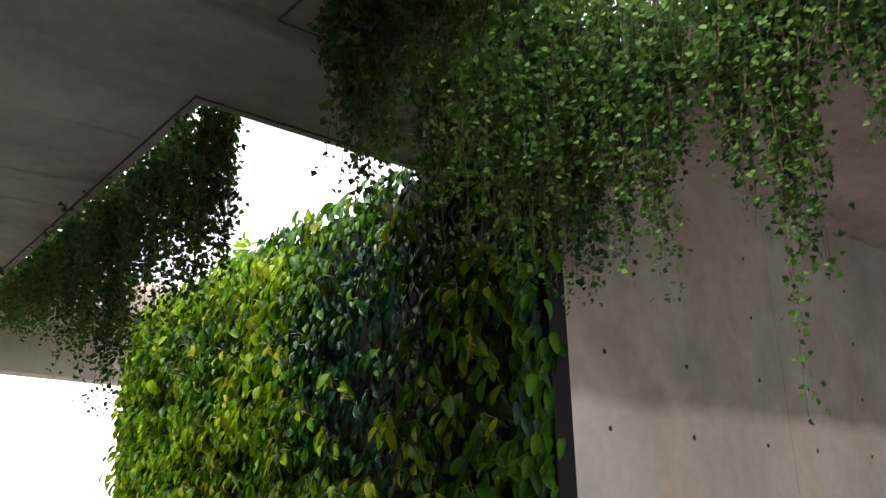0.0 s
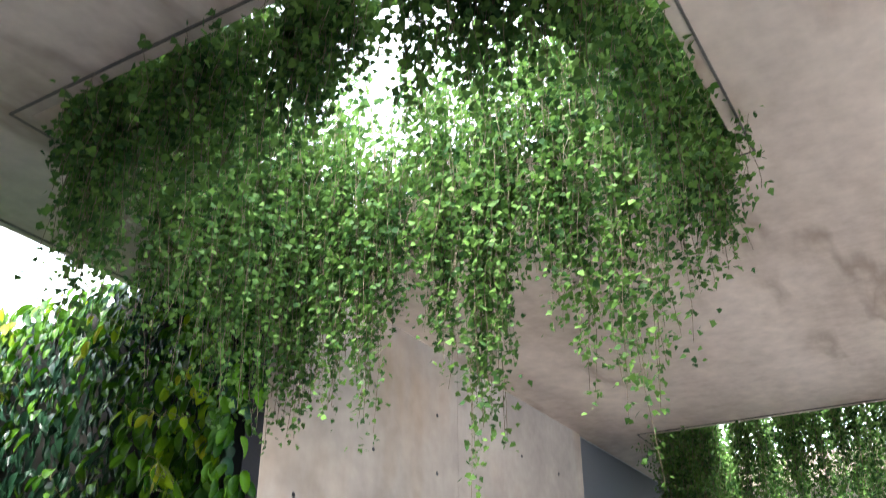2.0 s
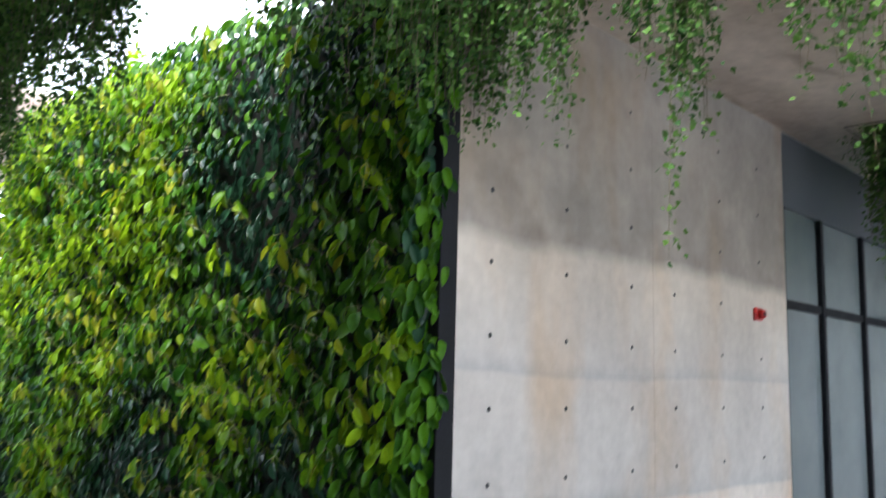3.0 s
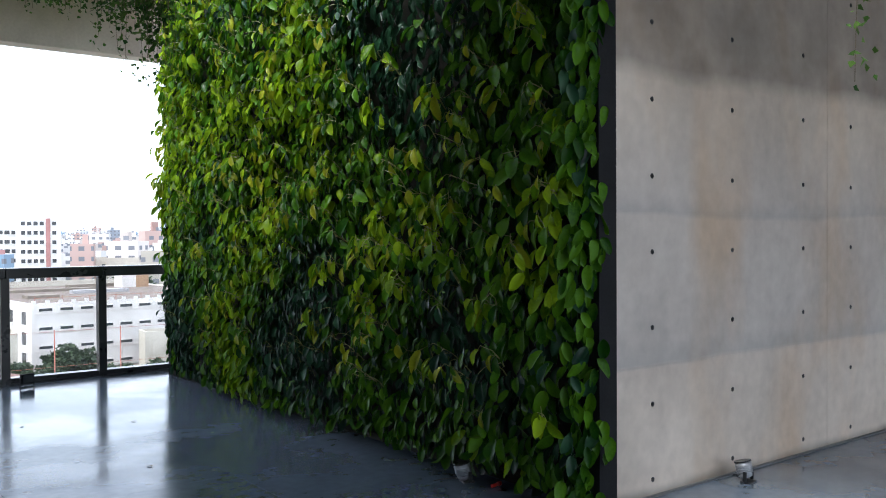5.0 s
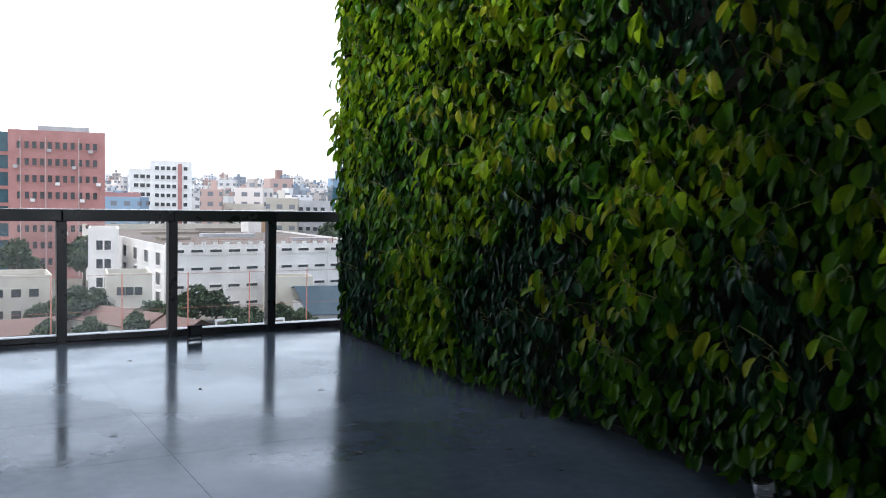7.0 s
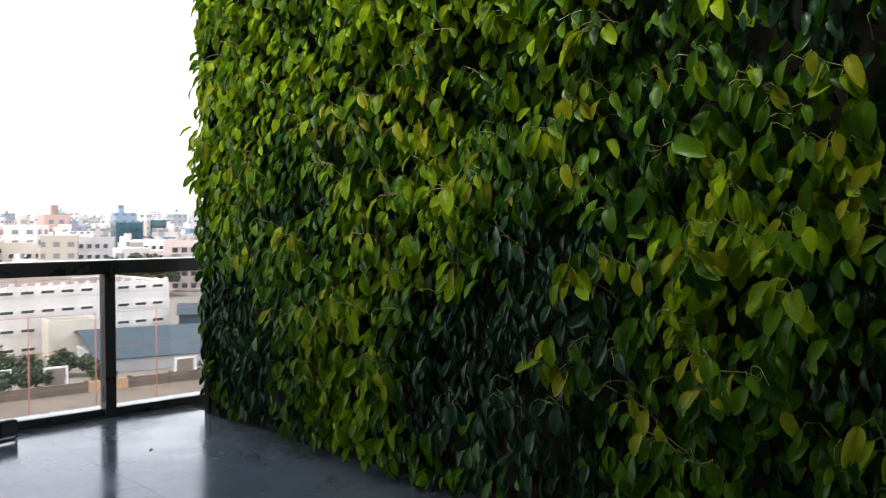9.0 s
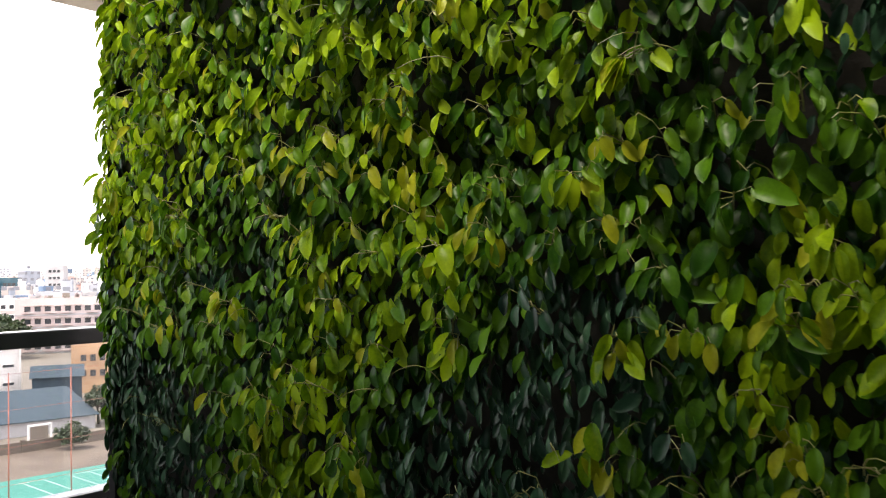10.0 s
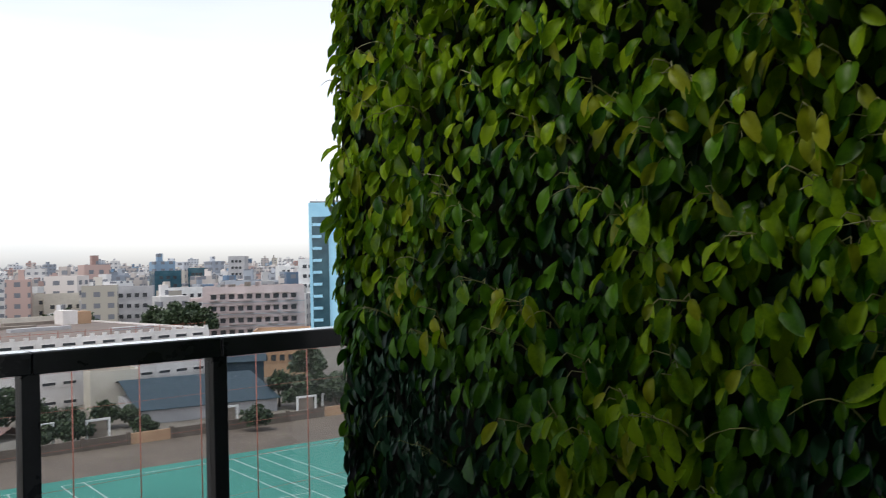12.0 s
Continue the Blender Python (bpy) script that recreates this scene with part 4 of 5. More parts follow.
# shrubs on the roof round the far sides of the opening
def roof_hedge(seed, x0, x1, y0, y1, z0, z1, n, gap=None):
    root = empty("roof_hedge", "dense sunlit shrubs planted on the roof beside the opening", "hedge", "roof hedges")
    r = np.random.RandomState(seed)
    b = bmesh.new()
    for k in range(14):
        x, y = r.uniform(x0 + 0.15, x1), r.uniform(y0 + 0.15, y1)
        tube(b, (x, y, SLAB + 0.3), (x + r.uniform(-0.15, 0.15), y + r.uniform(-0.15, 0.15), r.uniform(z0 + 0.4, z1)), 0.012, 0.004, 6)
    part("stem", b, M_VINE, root)["kind"] = "stuff"
    p = np.stack([r.uniform(x0, x1, n), r.uniform(y0, y1, n), r.uniform(z0, z1, n)], 1)
    if gap:
        near = np.abs(p[:, 1] - gap[0])
        p = p[((near > gap[1]) | (p[:, 2] < z0 + 0.4)) & ((p[:, 2] < z0 + 0.5) | (r.rand(n) < 0.4 + 0.3 * np.clip(near - 1.0, 0, 1)))]
        n = len(p)
    top = z1 - 0.35 + 0.3 * smooth_field(p[:, 0] * 2, p[:, 1] * 2, seed, 2.4)
    p[:, 2] = z0 + (p[:, 2] - z0) / (z1 - z0) * (top - z0)
    tv, tf = ivy_template()
    v, f = scatter(tv, tf, p, r.normal(0, 0.6, (n, 3)) + np.array([0, 0, -0.5]), r.normal(0, 0.5, (n, 3)) + np.array([-0.3, -0.3, 0.6]), r.uniform(0.035, 0.07, n), r.uniform(0.7, 1.1, n))
    ob = link_mesh("foliage", array_mesh("foliage", v, f), M_IVY, root)
    ob["kind"] = "stuff"


roof_hedge(41, 3.28, 3.85, 0.2, 3.3, SLAB + 0.25, SLAB + 1.75, 14000, (2.40, 0.11))
roof_hedge(42, 1.35, 3.3, 2.9, 3.45, SLAB + 0.25, SLAB + 1.5, 10000)
roof_hedge(44, 10.85, 11.4, -1.6, 2.5, SLAB + 0.25, SLAB + 1.6, 8000)
roof_hedge(43, 8.05, 10.9, 2.4, 2.9, SLAB + 0.25, SLAB + 1.4, 7000)
# opening beside the planted wall
vine_row(5, (1.46, 4.03, Z), (1.46, 8.63, Z), (1, 0, 0), [0.85, 1.05, 1.1, 1.1, 0.95, 0.75, 0.55, 0.4, 0.3, 0.2], 150, SHADE, 7, 0.3)
# opening before the glazed front
vine_row(7, (8.03, 2.36, Z), (8.03, -1.5, Z), (1, 0, 0), [1.1, 1.5, 1.3, 1.55, 1.2, 1.5, 1.3], 150, GREEN, 5, 0.6)
vine_row(9, (10.9, -1.5, Z), (10.9, 2.36, Z), (-1, 0, 0), [1.0, 1.2, 1.1, 1.3], 90, GREEN, 4, 0.9)
vine_row(8, (8.1, 2.38, Z), (10.8, 2.38, Z), (0, -1, 0), [1.2, 1.4, 1.1, 1.3], 120, GREEN, 3, 0.6)


# ---- the city below ----
GROUND = -18.0
bm = bmesh.new()
bmesh.ops.create_circle(bm, cap_ends=True, segments=64, radius=4500)
gr = tagged(part("ground", bm, M_GROUND), "city ground reaching the horizon", "ground", kind="structure")
gr.location = (0, 0, GROUND)
tagged(part("pavement", boxes((-30, 110, 40, 106, GROUND, GROUND + 0.05)), M_YARD), "worn paved yard round the sports court", "yard", kind="structure")


def sports_court():
    root = empty("sports_court", "green painted outdoor sports court with worn white lines", "sports court")
    root.matrix_world = pose(40, 90.5, GROUND, 0, 0, -5)
    part("surface", boxes((-34, 46, -46, 0, 0.05, 0.09)), M_COURT, root)
    w = 0.06
    for cx in (-31, -12, 7, 26):
        for x in (cx, cx + 2.0, cx + 14.5, cx + 16.5):
            part("line", boxes((x - w, x + w, -37, -2.2, 0.094, 0.098)), M_LINE, root)
        for y in (-37, -19.6, -2.2):
            part("line", boxes((cx + w, cx + 16.5 - w, y - w, y + w, 0.099, 0.103)), M_LINE, root)
    return root


sports_court()


def goal(x, y, turn):
    root = empty("goal_frame", "white framed goal box beside the court", "goal", "goal boxes")
    root.matrix_world = pose(x, y, GROUND + 0.05, 0, 0, turn)
    for s in (-1.3, 1.3):
        part("post", boxes((s - 0.12, s + 0.12, -0.1, 0.1, 0, 2.2)), M_WHITE, root)
        part("stay", boxes((s - 0.06, s + 0.06, 0.1, 1.0, 0, 0.1)), M_WHITE, root)
    part("crossbar", boxes((-1.42, 1.42, -0.1, 0.1, 2.2, 2.44)), M_WHITE, root)
    part("back_panel", boxes((-1.2, 1.2, 0.5, 0.6, 0.1, 2.1)), M_ROOFB, root, "dark netting")


for gx, gy, gt in ((28.0, 112.5, 5), (32.9, 111, 5), (38.7, 109.5, 0), (53.5, 106.2, -4), (64.8, 105.8, -8), (68.6, 105.6, -8)):
    goal(gx, gy, gt)


def yard_wall():
    root = empty("boundary_wall", "low weathered plaster wall behind the court", "wall")
    root.matrix_world = pose(40, 103.8, 0, 0, 0, -3.6) @ pose(-40, -103.0, 0)
    for k in range(24):
        x = -20 + 5 * k
        part("panel", boxes((x + 0.2, x + 4.8, 103.0, 103.3, GROUND, GROUND + 1.25)), M_ORANGE if k % 5 == 2 else M_YARD, root)
        part("pier", boxes((x - 0.2, x + 0.2, 102.9, 103.4, GROUND, GROUND + 1.45)), M_YARD, root)


yard_wall()


def ball_fence():
    root = empty("ball_fence", "tall red oxide ball fence poles with wires along the court", "fence")
    for k in range(15):
        x = -2 + 4.6 * k
        b = bmesh.new()
        tube(b, (x, 66, GROUND), (x, 66, -5.0), 0.055, 0.04, 8)
        part("post", b, M_POLE, root)
    for z in (-15.5, -12.8, -10.2, -7.6, -5.1):
        b = bmesh.new()
        tube(b, (-2, 66, z), (62.4, 66, z), 0.013, 0.013, 5)
        part("wire", b, M_POLE, root)


ball_fence()


def window_mesh(w, h, name="window"):
    bm = bmesh.new()
    block(bm, -w / 2, w / 2, -0.04, 0.02, -h / 2, h / 2, mi=0)
    t = 0.09 * min(w, h) + 0.03
    for x0, x1, z0, z1 in ((-w / 2 - t, w / 2 + t, h / 2, h / 2 + t), (-w / 2 - t, w / 2 + t, -h / 2 - t, -h / 2), (-w / 2 - t, -w / 2, -h / 2, h / 2), (w / 2, w / 2 + t, -h / 2, h / 2)):
        block(bm, x0, x1, -0.14, 0.02, z0, z1, mi=1)
    me = bpy.data.meshes.new(name)
    bm.to_mesh(me)
    bm.free()
    return me


def house(name, label, x, y, turn, w, d, top, mat, roof=None, cols=0, floors=0, win=(1.3, 1.3), first=1.8, step=None, sides=True, trim_mat=None, parapet=0.8, margin=1.2, category="building"):
    """A building with its front facing -y at local y=0, from the ground to top, with real windows on front and sides."""
    root = empty(name, label, category, "city buildings")
    root.matrix_world = pose(x, y, GROUND, 0, 0, turn)
    h = top - GROUND
    part("wall", boxes((-w / 2, w / 2, 0, d, 0, h)), mat, root)
    b = bmesh.new()
    block(b, -w / 2 + 0.3, w / 2 - 0.3, 0.3, d - 0.3, h, h + 0.06)
    part("roof", b, roof or M_ROOFB, root)
    if parapet:
        for q in ((-w / 2, w / 2, 0, 0.28), (-w / 2, w / 2, d - 0.28, d), (-w / 2, -w / 2 + 0.28, 0.28, d - 0.28), (w / 2 - 0.28, w / 2, 0.28, d - 0.28)):
            part("parapet", boxes((*q, h + 0.001, h + parapet)), trim_mat or mat, root)
    if cols:
        me = window_mesh(*win)
        me.materials.append(M_WINDOW)
        me.materials.append(trim_mat or mat)
        step = step or (h - first) / floors
        for f in range(floors):
            z = h - first - step * f
            if z < 1:
                break
            for c in range(cols):
                xx = -w / 2 + margin + (w - 2 * margin) * (c + 0.5) / cols
                shared("window", me, root, pose(xx, -0.01, z))
            if sides:
                n = max(2, int(cols * d / w * 0.8))
                for c in range(n):
                    yy = 1 + (d - 2) * (c + 0.5) / n
                    shared("window", me, root, pose(-w / 2 - 0.01, yy, z, 0, 0, -90))
    return root


def at(az, dist):
    return -0.3 + dist * math.sin(radians(az)), 2.5 + dist * math.cos(radians(az))


# red brick block with a dark glazed bay
x, y = at(7.15, 190)
red = house("office_building", "tall red brick office block with small dark windows", x, y, -6, 17.5, 26, 10.2, M_BRICKRED, cols=11, floors=8, win=(0.75, 1.35), first=2.0, step=3.25, sides=False, parapet=0.9)
part("stair_head", boxes((-3.5, 6.0, 4, 9, 28.3, 30.2)), M_GREYB, red)
part("glazed_bay", boxes((-14.5, -8.76, 1.5, 20, 0, 28.6)), M_TEAL, red, "dark glazed bay")
for k in range(8):
    part("floor_band", boxes((-14.6, -8.77, 1.35, 1.49, 3.3 * k + 1, 3.3 * k + 1.7)), M_BRICKRED, red)
for k, (c, f) in enumerate(((0, 1), (2, 3), (4, 0), (5, 2), (7, 1), (8, 3), (9, 0), (10, 2), (3, 4), (6, 5), (1, 6), (9, 4))):
    xx, zz = -7.5 + 1.5 * c, 28.2 - 2.9 - 3.25 * f
    part("air_conditioner", boxes((xx - 0.4, xx + 0.4, -0.55, -0.06, zz - 0.35, zz + 0.25)), M_WHITE if k % 2 else M_GREYB, red)
for c in (1, 4, 8):
    part("service_pipe", boxes((-8.2 + 1.5 * c, -8.05 + 1.5 * c, -0.2, -0.06, 0.5, 27.8)), M_PINK, red)
part("brick_wing", boxes((-34, -14.61, 0, 22, 0, 28.3)), M_BRICKRED, red)

# long white factory with strip windows
fl, fd, ft = 36.8, 54.0, -8.3
fac = house("factory", "long white factory with narrow strip windows and flat stained roof", 49.85, 138.8, 4, fl, fd, ft, M_FACTORY, roof=M_FLATROOF, cols=0, parapet=0.35)
fh = ft - GROUND
wm = window_mesh(1.9, 0.42)
wm.materials.append(M_WINDOW)
wm.materials.append(M_FACTORY)
for f in range(4):
    for c in range(12):
        shared("window", wm, fac, pose(-fl / 2 + 0.5 + (fl - 1) * (c + 0.5) / 12, -0.01, fh - 0.6 - 2.75 * f))
    part("string_course", boxes((-fl / 2 - 0.05, fl / 2 + 0.05, -0.12, -0.001, fh - 1.2 - 2.75 * f, fh - 1.06 - 2.75 * f)), M_FACTORY, fac)
for c in range(5):
    xx = -fl / 2 + 0.2 + (fl - 0.4) * c / 4
    part("pilaster", boxes((xx - 0.2, xx + 0.2, -0.2, -0.121, 0, fh - 0.1)), M_FACTORY, fac)
gm = window_mesh(2.2, 1.9)
gm.materials.append(M_WINDOW)
gm.materials.append(M_FACTORY)
for f in range(3):
    for c in range(8):
        shared("window", gm, fac, pose(-fl / 2 - 0.01, 3 + 6.2 * c, fh - 1.9 - 3.0 * f, 0, 0, -90))
for c in range(20):
    xx = -fl / 2 + 0.4 + (fl - 0.8) * c / 19
    part("roof_upstand", boxes((xx - 0.3, xx + 0.3, 0.02, 0.26, fh + 0.351, fh + 0.75)), M_FACTORY, fac)
part("roof_rail", boxes((-fl / 2 + 0.5, fl / 2 - 0.5, 0.1, 0.16, fh + 1.1, fh + 1.15)), M_POLE, fac)
for c in range(10):
    xx = -fl / 2 + 0.5 + (fl - 1.1) * c / 9
    part("roof_post", boxes((xx, xx + 0.07, 0.1, 0.17, fh + 0.36, fh + 1.4)), M_POLE, fac)
part("back_parapet", boxes((-fl / 2, fl / 2, fd - 1.0, fd - 0.4, fh + 0.07, fh + 1.2)), M_CREAM, fac)
for c, (x0, x1, y0, y1, hh) in enumerate(((-14, -9, 16, 19, 0.5), (-4, 6, 24, 26, 0.6), (-12, 4, 34, 36, 0.5), (8, 15, 12, 13.5, 0.45), (2, 14, 44, 45.5, 0.6))):
    part("roof_duct", boxes((x0, x1, y0, y1, fh + 0.07, fh + 0.07 + hh)), M_GREYB if c % 2 else M_ROOFB, fac)
part("roof_room", boxes((10.4, 13.2, 38, 42, fh + 0.07, fh + 2.7)), M_FACTORY, fac)
part("roof_room", boxes((13.21, 15.8, 38, 42, fh + 0.07, fh + 2.4)), M_ORANGE, fac, "ochre roof room")
x, y = at(9.7, 152)
house("factory_annex", "white factory annex with stacked open balconies", x, y, -10, 4.6, 9, -6.9, M_FACTORY, cols=2, floors=3, win=(1.1, 1.5), first=1.9, step=3.0, sides=False)
house("outbuilding", "plain beige rendered outbuilding beside the factory", 49.2, 131.0, -8, 6.8, 4.5, -13.3, M_CREAM, cols=0)

# cream low blocks and rusty roofs
x, y = at(2.0, 130)
house("office_wing", "cream rendered low office wing with square windows", x, y, -2, 22, 9, -12.2, M_CREAM, cols=9, floors=2, win=(1.2, 1.1), first=1.6, step=2.9, sides=False)
x, y = at(11.2, 125)
house("office_wing", "cream rendered low office wing with square windows", x, y, -8, 5.8, 7, -11.6, M_CREAM, cols=3, floors=2, win=(1.0, 1.1), first=1.6, step=2.9, sides=False)


def shed(name, label, x, y, turn, w, d, eave, ridge, mat, wall):
    root = empty(name, label, "shed", "sheds below the terrace")
    root.matrix_world = pose(x, y, GROUND, 0, 0, turn)
    part("wall", boxes((-w / 2, w / 2, 0, d, 0, eave)), wall, root)
    for s in (0, 1):
        b = bmesh.new()
        ya, yb = (-0.5, d / 2) if s == 0 else (d + 0.5, d / 2)
        n = int(w / 0.9)
        prev = None
        for k in range(n + 1):
            xx = -w / 2 - 0.4 + (w + 0.8) * k / n
            o = 0.05 * (k % 2)
            cur = [b.verts.new((xx, ya, eave + 0.02 + o)), b.verts.new((xx, yb, ridge + o)), b.verts.new((xx, ya, eave - 0.08 + o)), b.verts.new((xx, yb, ridge - 0.1 + o))]
            if prev:
                b.faces.new((prev[0], cur[0], cur[1], prev[1]))
                b.faces.new((prev[2], prev[3], cur[3], cur[2]))
                b.faces.new((prev[0], prev[2], cur[2], cur[0]))
            prev = cur
        part("roof", b, mat, root)
    return root


x, y = at(8.6, 121)
shed("workshop_shed", "long low shed under rusty sheet roof", x, y, -62, 22, 6, 1.6, 3.2, M_RUST, M_CREAM)
x, y = at(11.8, 113)
shed("workshop_shed", "low shed under rusty sheet roof", x, y, -62, 14, 6, 1.5, 3.0, M_RUST, M_CREAM)
x, y = at(5.0, 112)
shed("workshop_shed", "low shed under rusty sheet roof", x, y, 12, 10, 7, 1.4, 2.8, M_RUST, M_CREAM)
shed("storage_shed", "wide storage shed under blue-grey sheet roof", 55.0, 113.5, -12, 18, 26, 1.8, 4.3, M_BLUEROOF, M_GREYB)
x, y = at(28.4, 150)
shed("storage_shed", "storage shed under blue sheet roof", x, y, -30, 7, 8, 4.5, 6.0, M_BLUEROOF, M_BLUEROOF)
x, y = at(30.9, 165)
house("apartment_house", "ochre rendered house with small dark windows", x, y, -34, 10, 9, -10.5, M_ORANGE, cols=5, floors=3, win=(0.9, 1.1), first=1.5, step=2.6, sides=False)

# pale pink block with balconies
x, y = at(29.35, 258)
pk = house("apartment_block", "pale pink apartment block with dark windows and roof clutter", x, y, -30, 28, 18, -4.4, M_PINK, cols=10, floors=4, win=(1.5, 1.3), first=1.9, step=3.3, parapet=0.9, margin=1.8)
for f in range(4):
    for c in (0.5, 2.5, 4.0, 6.5, 8.5):
        part("ledge", boxes((-13.5 + 2.6 * c, -13.5 + 2.6 * c + 3.0, -0.9, -0.001, 13.6 - 1.9 - 3.3 * f - 1.1, 13.6 - 1.9 - 3.3 * f - 0.95)), M_PINK, pk)
    part("balcony", boxes((-17.5, -13.51, 1, 9, 13.6 - 1.9 - 3.3 * f - 1.2, 13.6 - 1.9 - 3.3 * f - 0.2)), M_PINK, pk)
for f in range(4):
    zz = 13.6 - 1.9 - 3.3 * f
    part("storey_band", boxes((-14.05, 14.05, -0.25, -0.141, zz - 1.75, zz - 1.45)), M_GREYB, pk, "stained grey storey band")
    for c in range(10):
        xx = -14 + 1.8 + (28 - 3.6) * (c + 0.5) / 10
        part("sunshade", boxes((xx - 1.0, xx + 1.0, -0.8, -0.145, zz + 0.78, zz + 0.9)), M_ROOFB if (c + f) % 3 else M_PINK, pk)
        if (c * 7 + f * 3) % 4 == 0:
            part("air_conditioner", boxes((xx + 0.2, xx + 1.1, -0.6, -0.145, zz - 1.3, zz - 0.75)), M_GREYB, pk)
rng = random.Random(8)
for k in range(12):
    xx = rng.uniform(-12, 12)
    part("roof_tank", boxes((xx, xx + rng.uniform(0.8, 2.6), 3, 5, 13.67, 13.67 + rng.uniform(0.8, 2.2))), rng.choice([M_GREYB, M_ROOFB, M_PINK]), pk)

# light blue tower with teal glazing
x, y = at(36.2, 236)
bt = house("office_tower", "light blue clad office tower with dark teal glazing", x, y, -36, 28, 20, 17.0, M_BLUE, cols=0, parapet=1.2)
for c in range(4):
    xx = -11.2 + 7.0 * c
    part("glazing", boxes((xx - 2.0, xx + 2.2, -0.25, -0.001, 2, 32.5)), M_TEAL, bt, "dark teal glazed strip")
    for f in range(10):
        part("spandrel", boxes((xx - 1.9, xx + 0.4, -0.42, -0.26, 2.2 + 3.1 * f, 2.95 + 3.1 * f)), M_BLUE, bt)
for k in range(9):
    part("roof_mast", boxes((-12 + 2.7 * k, -11.8 + 2.7 * k, 1, 1.2, 36.2, 37.2 + 0.5 * (k % 3))), M_GREYB, bt)
part("roof_canopy", boxes((-13.6, 8, 0.4, 9, 36.3, 36.7)), M_GREYB, bt)

# white towers and mid blocks
x, y = at(13.6, 330)
wt = house("apartment_tower", "white apartment tower with red-brown stripe", x, y, -12, 14, 16, 8.5, M_WHITE, cols=6, floors=8, win=(1.3, 1.3), first=1.8, step=3.2)
part("stripe", boxes((2.2, 3.6, -0.3, -0.06, 0, 26.4)), M_BRICKRED, wt, "red-brown stripe")
x, y = at(12.1, 335)
house("apartment_tower", "white apartment tower with blue-grey balconies", x, y, -10, 11, 16, 5.5, M_WHITE, cols=4, floors=7, win=(1.6, 1.3), first=1.8, step=3.2)
for az, dd, w, top, mat, lab in [(24.3, 360, 10, 0.6, M_TEAL, "dark glazed office block"), (26.0, 380, 7, 1.5, M_TEAL, "dark glazed office block"), (22.0, 290, 14, -4.0, M_GREYB, "grey rendered block with small windows"),
                                 (27.0, 320, 30, -5.4, M_WHITE, "long white block with window rows"), (28.4, 460, 8, 7.0, M_GREYB, "grey tower with small windows"), (18.0, 300, 13, -5.5, M_CREAM, "cream block with small windows"),
                                 (16.2, 350, 10, -4.0, M_WHITE, "white block with small windows"), (20.0, 400, 10, -2.2, M_PINK, "pink block with small windows"), (10.6, 280, 12, -2.5, M_BRICKRED, "brick block with small windows"),
                                 (19.2, 300, 20, -7.0, M_CREAM, "cream block with small windows"), (31.6, 480, 10, 1.5, M_WHITE, "white block with small windows"), (32.9, 300, 8, 3.5, M_WHITE, "slim white block with small windows")]:
    x, y = at(az, dd)
    house("city_block", lab, x, y, -az + rng.uniform(-12, 12), w, 14, top, mat, cols=max(3, int(w / 2.6)), floors=5, win=(1.3, 1.2), first=1.8, step=3.2, sides=False)


# ---- trees ----
def tree_meshes(seed):
    r = np.random.RandomState(seed)
    b = bmesh.new()
    tube(b, (0, 0, 0), (0.1, 0.05, 2.6), 0.24, 0.16, 8)
    tips = []
    for k in range(7):
        a = k * 0.9 + r.uniform(-0.3, 0.3)
        q = Vector((1.7 * math.cos(a) * r.uniform(0.5, 1.2), 1.7 * math.sin(a) * r.uniform(0.5, 1.2), r.uniform(3.4, 5.4)))
        tube(b, (0.1, 0.05, 2.2 + 0.1 * k), q, 0.10, 0.035, 6)
        tips.append(q)
    me = bpy.data.meshes.new("trunk")
    b.to_mesh(me)
    b.free()
    me.materials.append(M_BARK)
    P = []
    for q in tips + [Vector((0, 0, 5.6)), Vector((0.6, -0.4, 4.6))]:
        n = 150
        v = r.normal(0, 1, (n, 3))
        v /= np.linalg.norm(v, axis=1, keepdims=True)
        P.append(np.array(q) + v * (r.uniform(0.55, 1.0, (n, 1)) * np.array([1.25, 1.25, 0.95]) * r.uniform(0.8, 1.25)))
    P = np.concatenate(P)
    tv, tf = ivy_template()
    n = len(P)
    v, f = scatter(tv, tf, P, r.normal(0, 1, (n, 3)) + np.array([0, 0, -0.3]), r.normal(0, 0.6, (n, 3)) + np.array([0, 0, 0.8]), r.uniform(0.35, 0.62, n), r.uniform(0.8, 1.2, n))
    crown = array_mesh("crown", v, f)
    crown.materials.append(M_CROWN)
    return me, crown


kinds = [tree_meshes(s) for s in (1, 2, 3)]
spots = [(15.2, 126, 1.15), (16.4, 128, 0.95), (14.4, 124, 0.8), (8.2, 124, 1.2), (9.4, 126, 1.1), (7.3, 127, 0.9), (6.2, 122, 0.8), (12.8, 122, 0.8), (18.6, 112, 0.6), (17.3, 112, 0.55), (31.8, 128, 1.0), (33.0, 126, 1.1), (34.2, 124, 1.1), (30.6, 130, 0.8), (35.4, 128, 1.1), (32.4, 140, 1.2), (17.5, 236, 1.5), (18.6, 240, 1.7), (19.6, 238, 1.5), (23.4, 250, 1.6), (24.6, 245, 1.8), (25.6, 250, 1.7), (26.4, 244, 1.5), (11.6, 113, 0.8), (9.0, 112, 0.7), (12.4, 118, 0.9), (6.6, 112, 0.7), (22.6, 112, 0.6), (19.0, 114, 0.7), (29.2, 112, 0.7), (14.2, 114, 0.7), (2.2, 126, 1.0), (0.5, 128, 1.1), (-3, 124, 1.1), (4.9, 160, 1.5), (2.4, 165, 1.6), (8.6, 168, 1.5), (18.6, 120, 0.7), (20.4, 122, 0.75), (21.8, 121, 0.6), (17.6, 122, 0.65)]
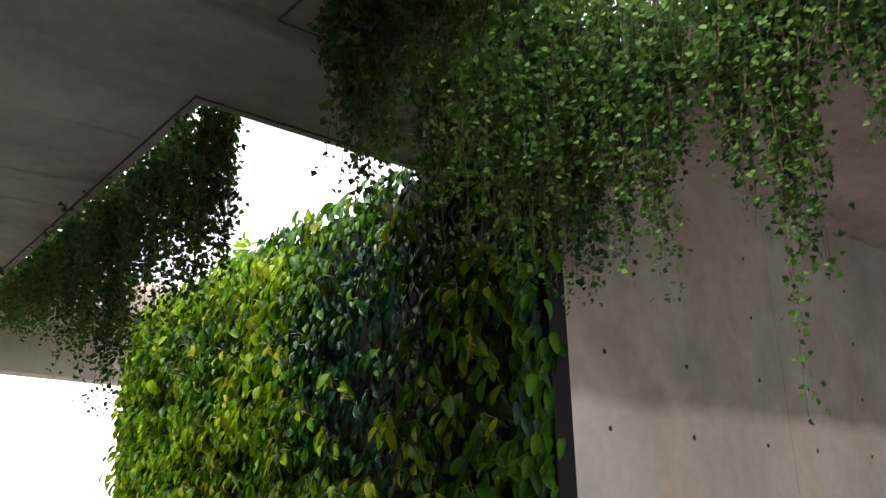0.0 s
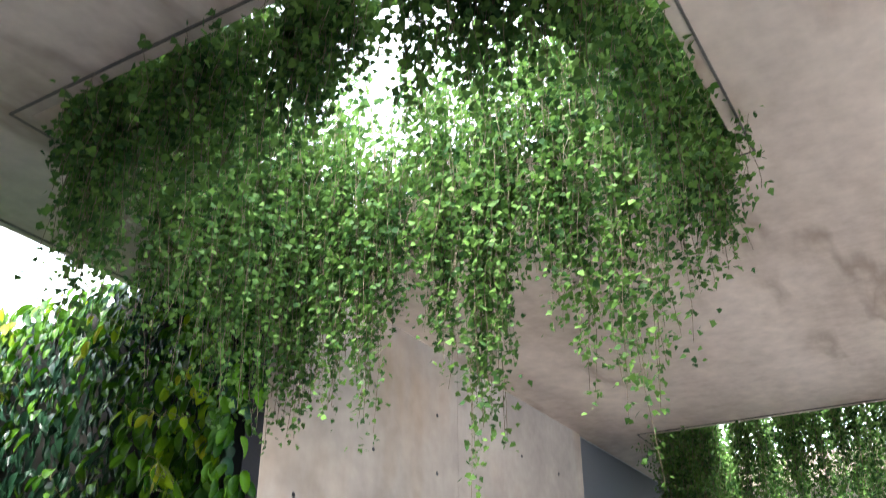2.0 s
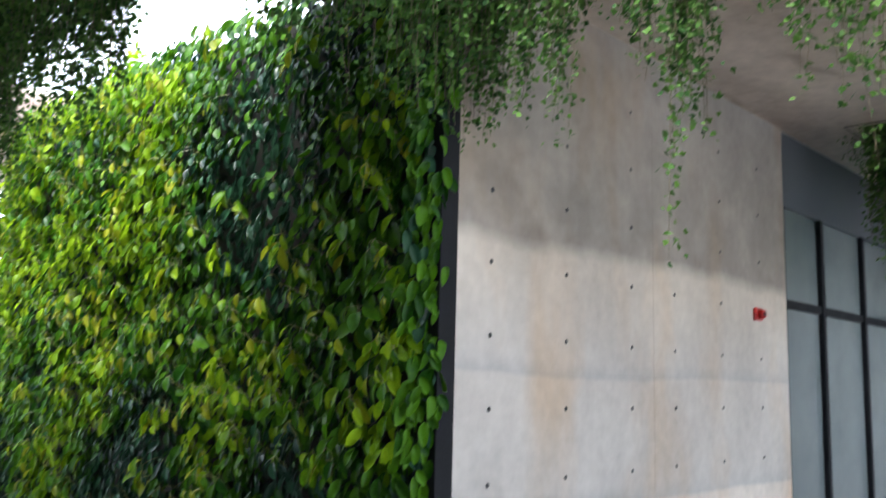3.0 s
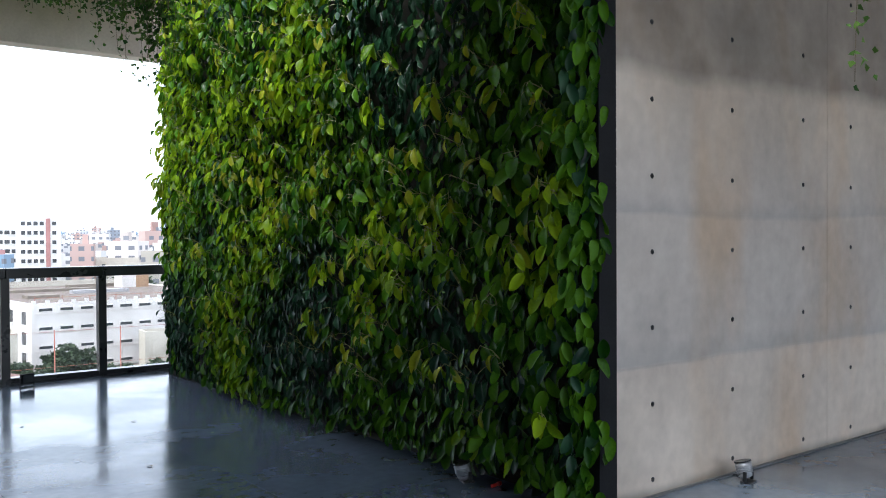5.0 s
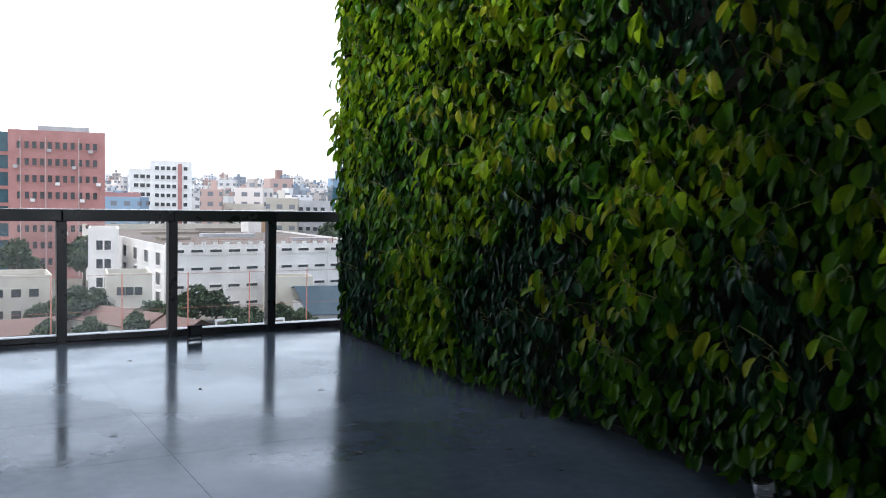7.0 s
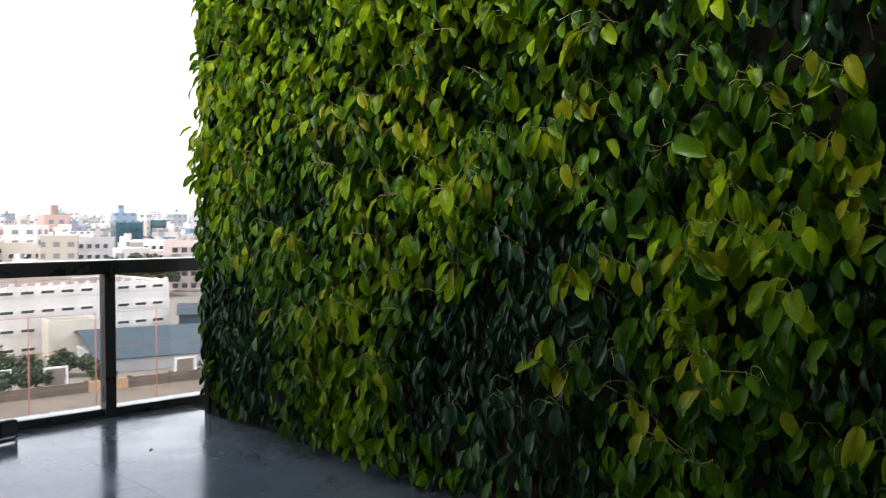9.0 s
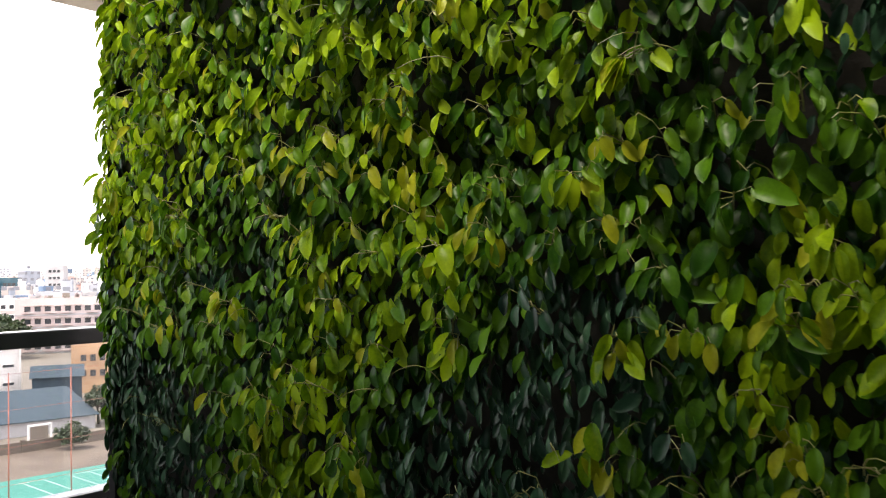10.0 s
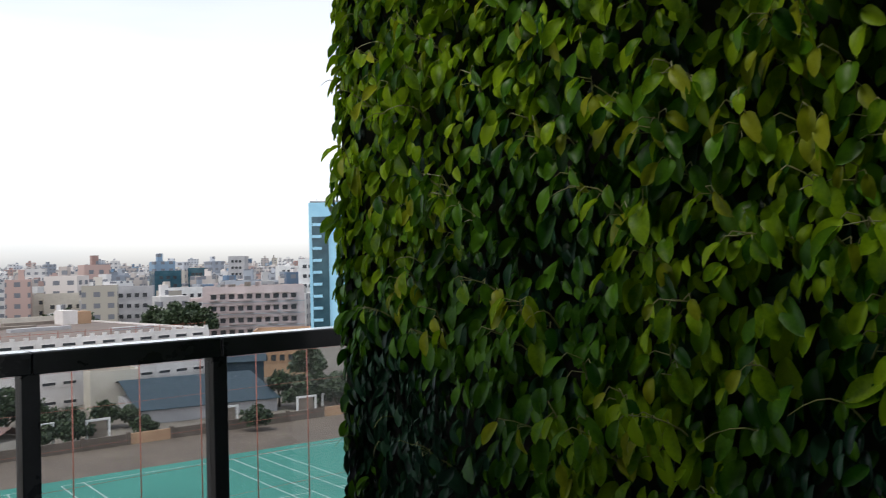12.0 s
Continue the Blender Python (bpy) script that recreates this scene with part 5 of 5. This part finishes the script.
for k, (az, dd, s) in enumerate(spots):
    x, y = at(az, dd)
    root = empty("tree", "dense dark green broadleaf tree among the buildings", "tree", "trees below the terrace")
    root.matrix_world = pose(x, y, GROUND - (1.7 * s if dd < 130 else 0.0), 0, 0, 67 * k) @ Matrix.Scale(s, 4)
    tr, cr = kinds[k % 3]
    shared("trunk", tr, root)
    shared("crown", cr, root)


# ---- far city: too many and too small to pick apart ----
def facade_material(name, wall_a, wall_b):
    m = material(name, wall_a, wall_b, 0.02, (0.7, 0.85), 0.0, 0.3, island=0.9)
    n, l = m.node_tree.nodes, m.node_tree.links
    b = n["Principled BSDF"]
    base = b.inputs["Base Color"].links[0].from_socket
    geo = n.new("ShaderNodeNewGeometry")
    mp = n.new("ShaderNodeMapping")
    mp.inputs["Rotation"].default_value = (radians(90), 0, 0)
    l.new(geo.outputs["Position"], mp.inputs["Vector"])
    br = n.new("ShaderNodeTexBrick")
    br.offset, br.squash = 0.0, 1.0
    br.inputs["Scale"].default_value = 1.0
    br.inputs["Brick Width"].default_value, br.inputs["Row Height"].default_value = 3.4, 3.2
    br.inputs["Mortar Size"].default_value, br.inputs["Mortar Smooth"].default_value = 0.95, 0.1
    l.new(mp.outputs["Vector"], br.inputs["Vector"])
    mix = n.new("ShaderNodeMix")
    mix.data_type = "RGBA"
    l.new(br.outputs["Fac"], mix.inputs["Factor"])
    # window tone is paled to carry the haze of distance
    mix.inputs["A"].default_value = (0.17, 0.18, 0.20, 1)
    l.new(base, mix.inputs["B"])
    l.new(mix.outputs["Result"], b.inputs["Base Color"])
    return m


M_FAR = [facade_material("far_white_facade", (0.45, 0.44, 0.43), (0.78, 0.77, 0.75)), facade_material("far_beige_facade", (0.40, 0.36, 0.33), (0.64, 0.59, 0.55)),
         facade_material("far_grey_facade", (0.22, 0.25, 0.29), (0.5, 0.52, 0.55)),
         facade_material("far_ochre_facade", (0.40, 0.37, 0.31), (0.58, 0.54, 0.48)), facade_material("far_brick_facade", (0.28, 0.18, 0.155), (0.46, 0.33, 0.29)),
         facade_material("far_blue_facade", (0.08, 0.13, 0.20), (0.22, 0.32, 0.42))]


def far_city(seed, near, far, count, spread):
    r = np.random.RandomState(seed)
    cube = np.array([(x, y, z) for z in (0, 1) for y in (-0.5, 0.5) for x in (-0.5, 0.5)], float)
    faces = np.array([(0, 1, 5, 4), (1, 3, 7, 5), (3, 2, 6, 7), (2, 0, 4, 6), (4, 5, 7, 6)])
    V, F, MI = [], [], []
    for k in range(count):
        dist = math.sqrt(r.uniform(near ** 2, far ** 2))
        az = r.uniform(*spread)
        h = r.uniform(8, 18) + (r.rand() < 0.12) * r.uniform(2, 9) + max(0, dist - 450) * 0.012
        w, d = r.uniform(6, 14), r.uniform(7, 13)
        a = radians(-az + r.uniform(-25, 25))
        x, y = at(az, dist)
        pieces = [(0, 0, 0, w, d, h), (r.uniform(-0.25, 0.25) * w, 0, h, 0.25 * w, 0.3 * d, r.uniform(1.5, 3.5))]
        mi = r.choice([0, 0, 0, 1, 1, 2, 2, 3, 4, 5])
        for ox, oy, oz, ww, dd, hh in pieces:
            c = cube * np.array([ww, dd, hh]) + np.array([ox, oy, oz])
            rot = np.stack([c[:, 0] * math.cos(a) - c[:, 1] * math.sin(a) + x, c[:, 0] * math.sin(a) + c[:, 1] * math.cos(a) + y, c[:, 2] + GROUND], 1)
            F.append(faces + 8 * len(V))
            V.append(rot)
            MI.append(np.full(5, mi))
    ob = link_mesh("distant_city", array_mesh("distant_city", np.concatenate(V), np.concatenate(F), np.concatenate(MI), smooth=False), M_FAR)
    tagged(ob, "far dense city of pale low-rise blocks", "city", kind="stuff")


far_city(11, 270, 520, 560, (-75, 80))
far_city(12, 520, 1400, 3200, (-75, 80))


# ---- floor slabs of the terrace ----
def slab_mesh(w, d):
    bm = bmesh.new()
    block(bm, 0, w, 0, d, -0.02, 0.0)
    me = bpy.data.meshes.new("slab")
    bm.to_mesh(me)
    bm.free()
    me.materials.append(M_TILE)
    return me


SW, SD, GAP = 1.2, 0.9, 0.002
big = slab_mesh(SW - GAP, SD - GAP)
for i in range(15):
    for j in range(17):
        x, y = -5.38 + SW * i, -6.0 + SD * j
        if x > 3.2 and y > 2.3:
            continue
        if y + SD > 9.27:
            continue
        shared("slab", big, floor, Matrix.Translation((x, y, 0)))
last = slab_mesh(SW - GAP, 9.26 - (-6.0 + SD * 16))
for i in range(7):
    shared("slab", last, floor, Matrix.Translation((-5.38 + SW * i, -6.0 + SD * 16, 0)))


# fallen leaves on the wet floor
tv, tf = leaf_template()
for k, (x, y) in enumerate([(1.15, 7.1), (1.9, 6.75), (2.2, 6.0), (0.9, 8.3), (2.5, 7.6), (1.5, 5.3), (2.4, 5.0), (2.2, 8.2), (0.4, 6.2)]):
    t2 = tv.copy()
    t2[:, 2] = 0.12 * t2[:, 0] ** 2 + 0.03 * np.sin(5 * t2[:, 1])
    t2[:, 0] *= 0.5
    ob = link_mesh("fallen_leaf", array_mesh("fallen_leaf", t2 * 0.045, tf), M_VINE if k % 2 else M_DARK)
    ob.matrix_world = pose(x, y, 0.004, 0, 0, 77 * k)
    tagged(ob, "small fallen leaf on the wet floor", "leaf", "fallen leaves")
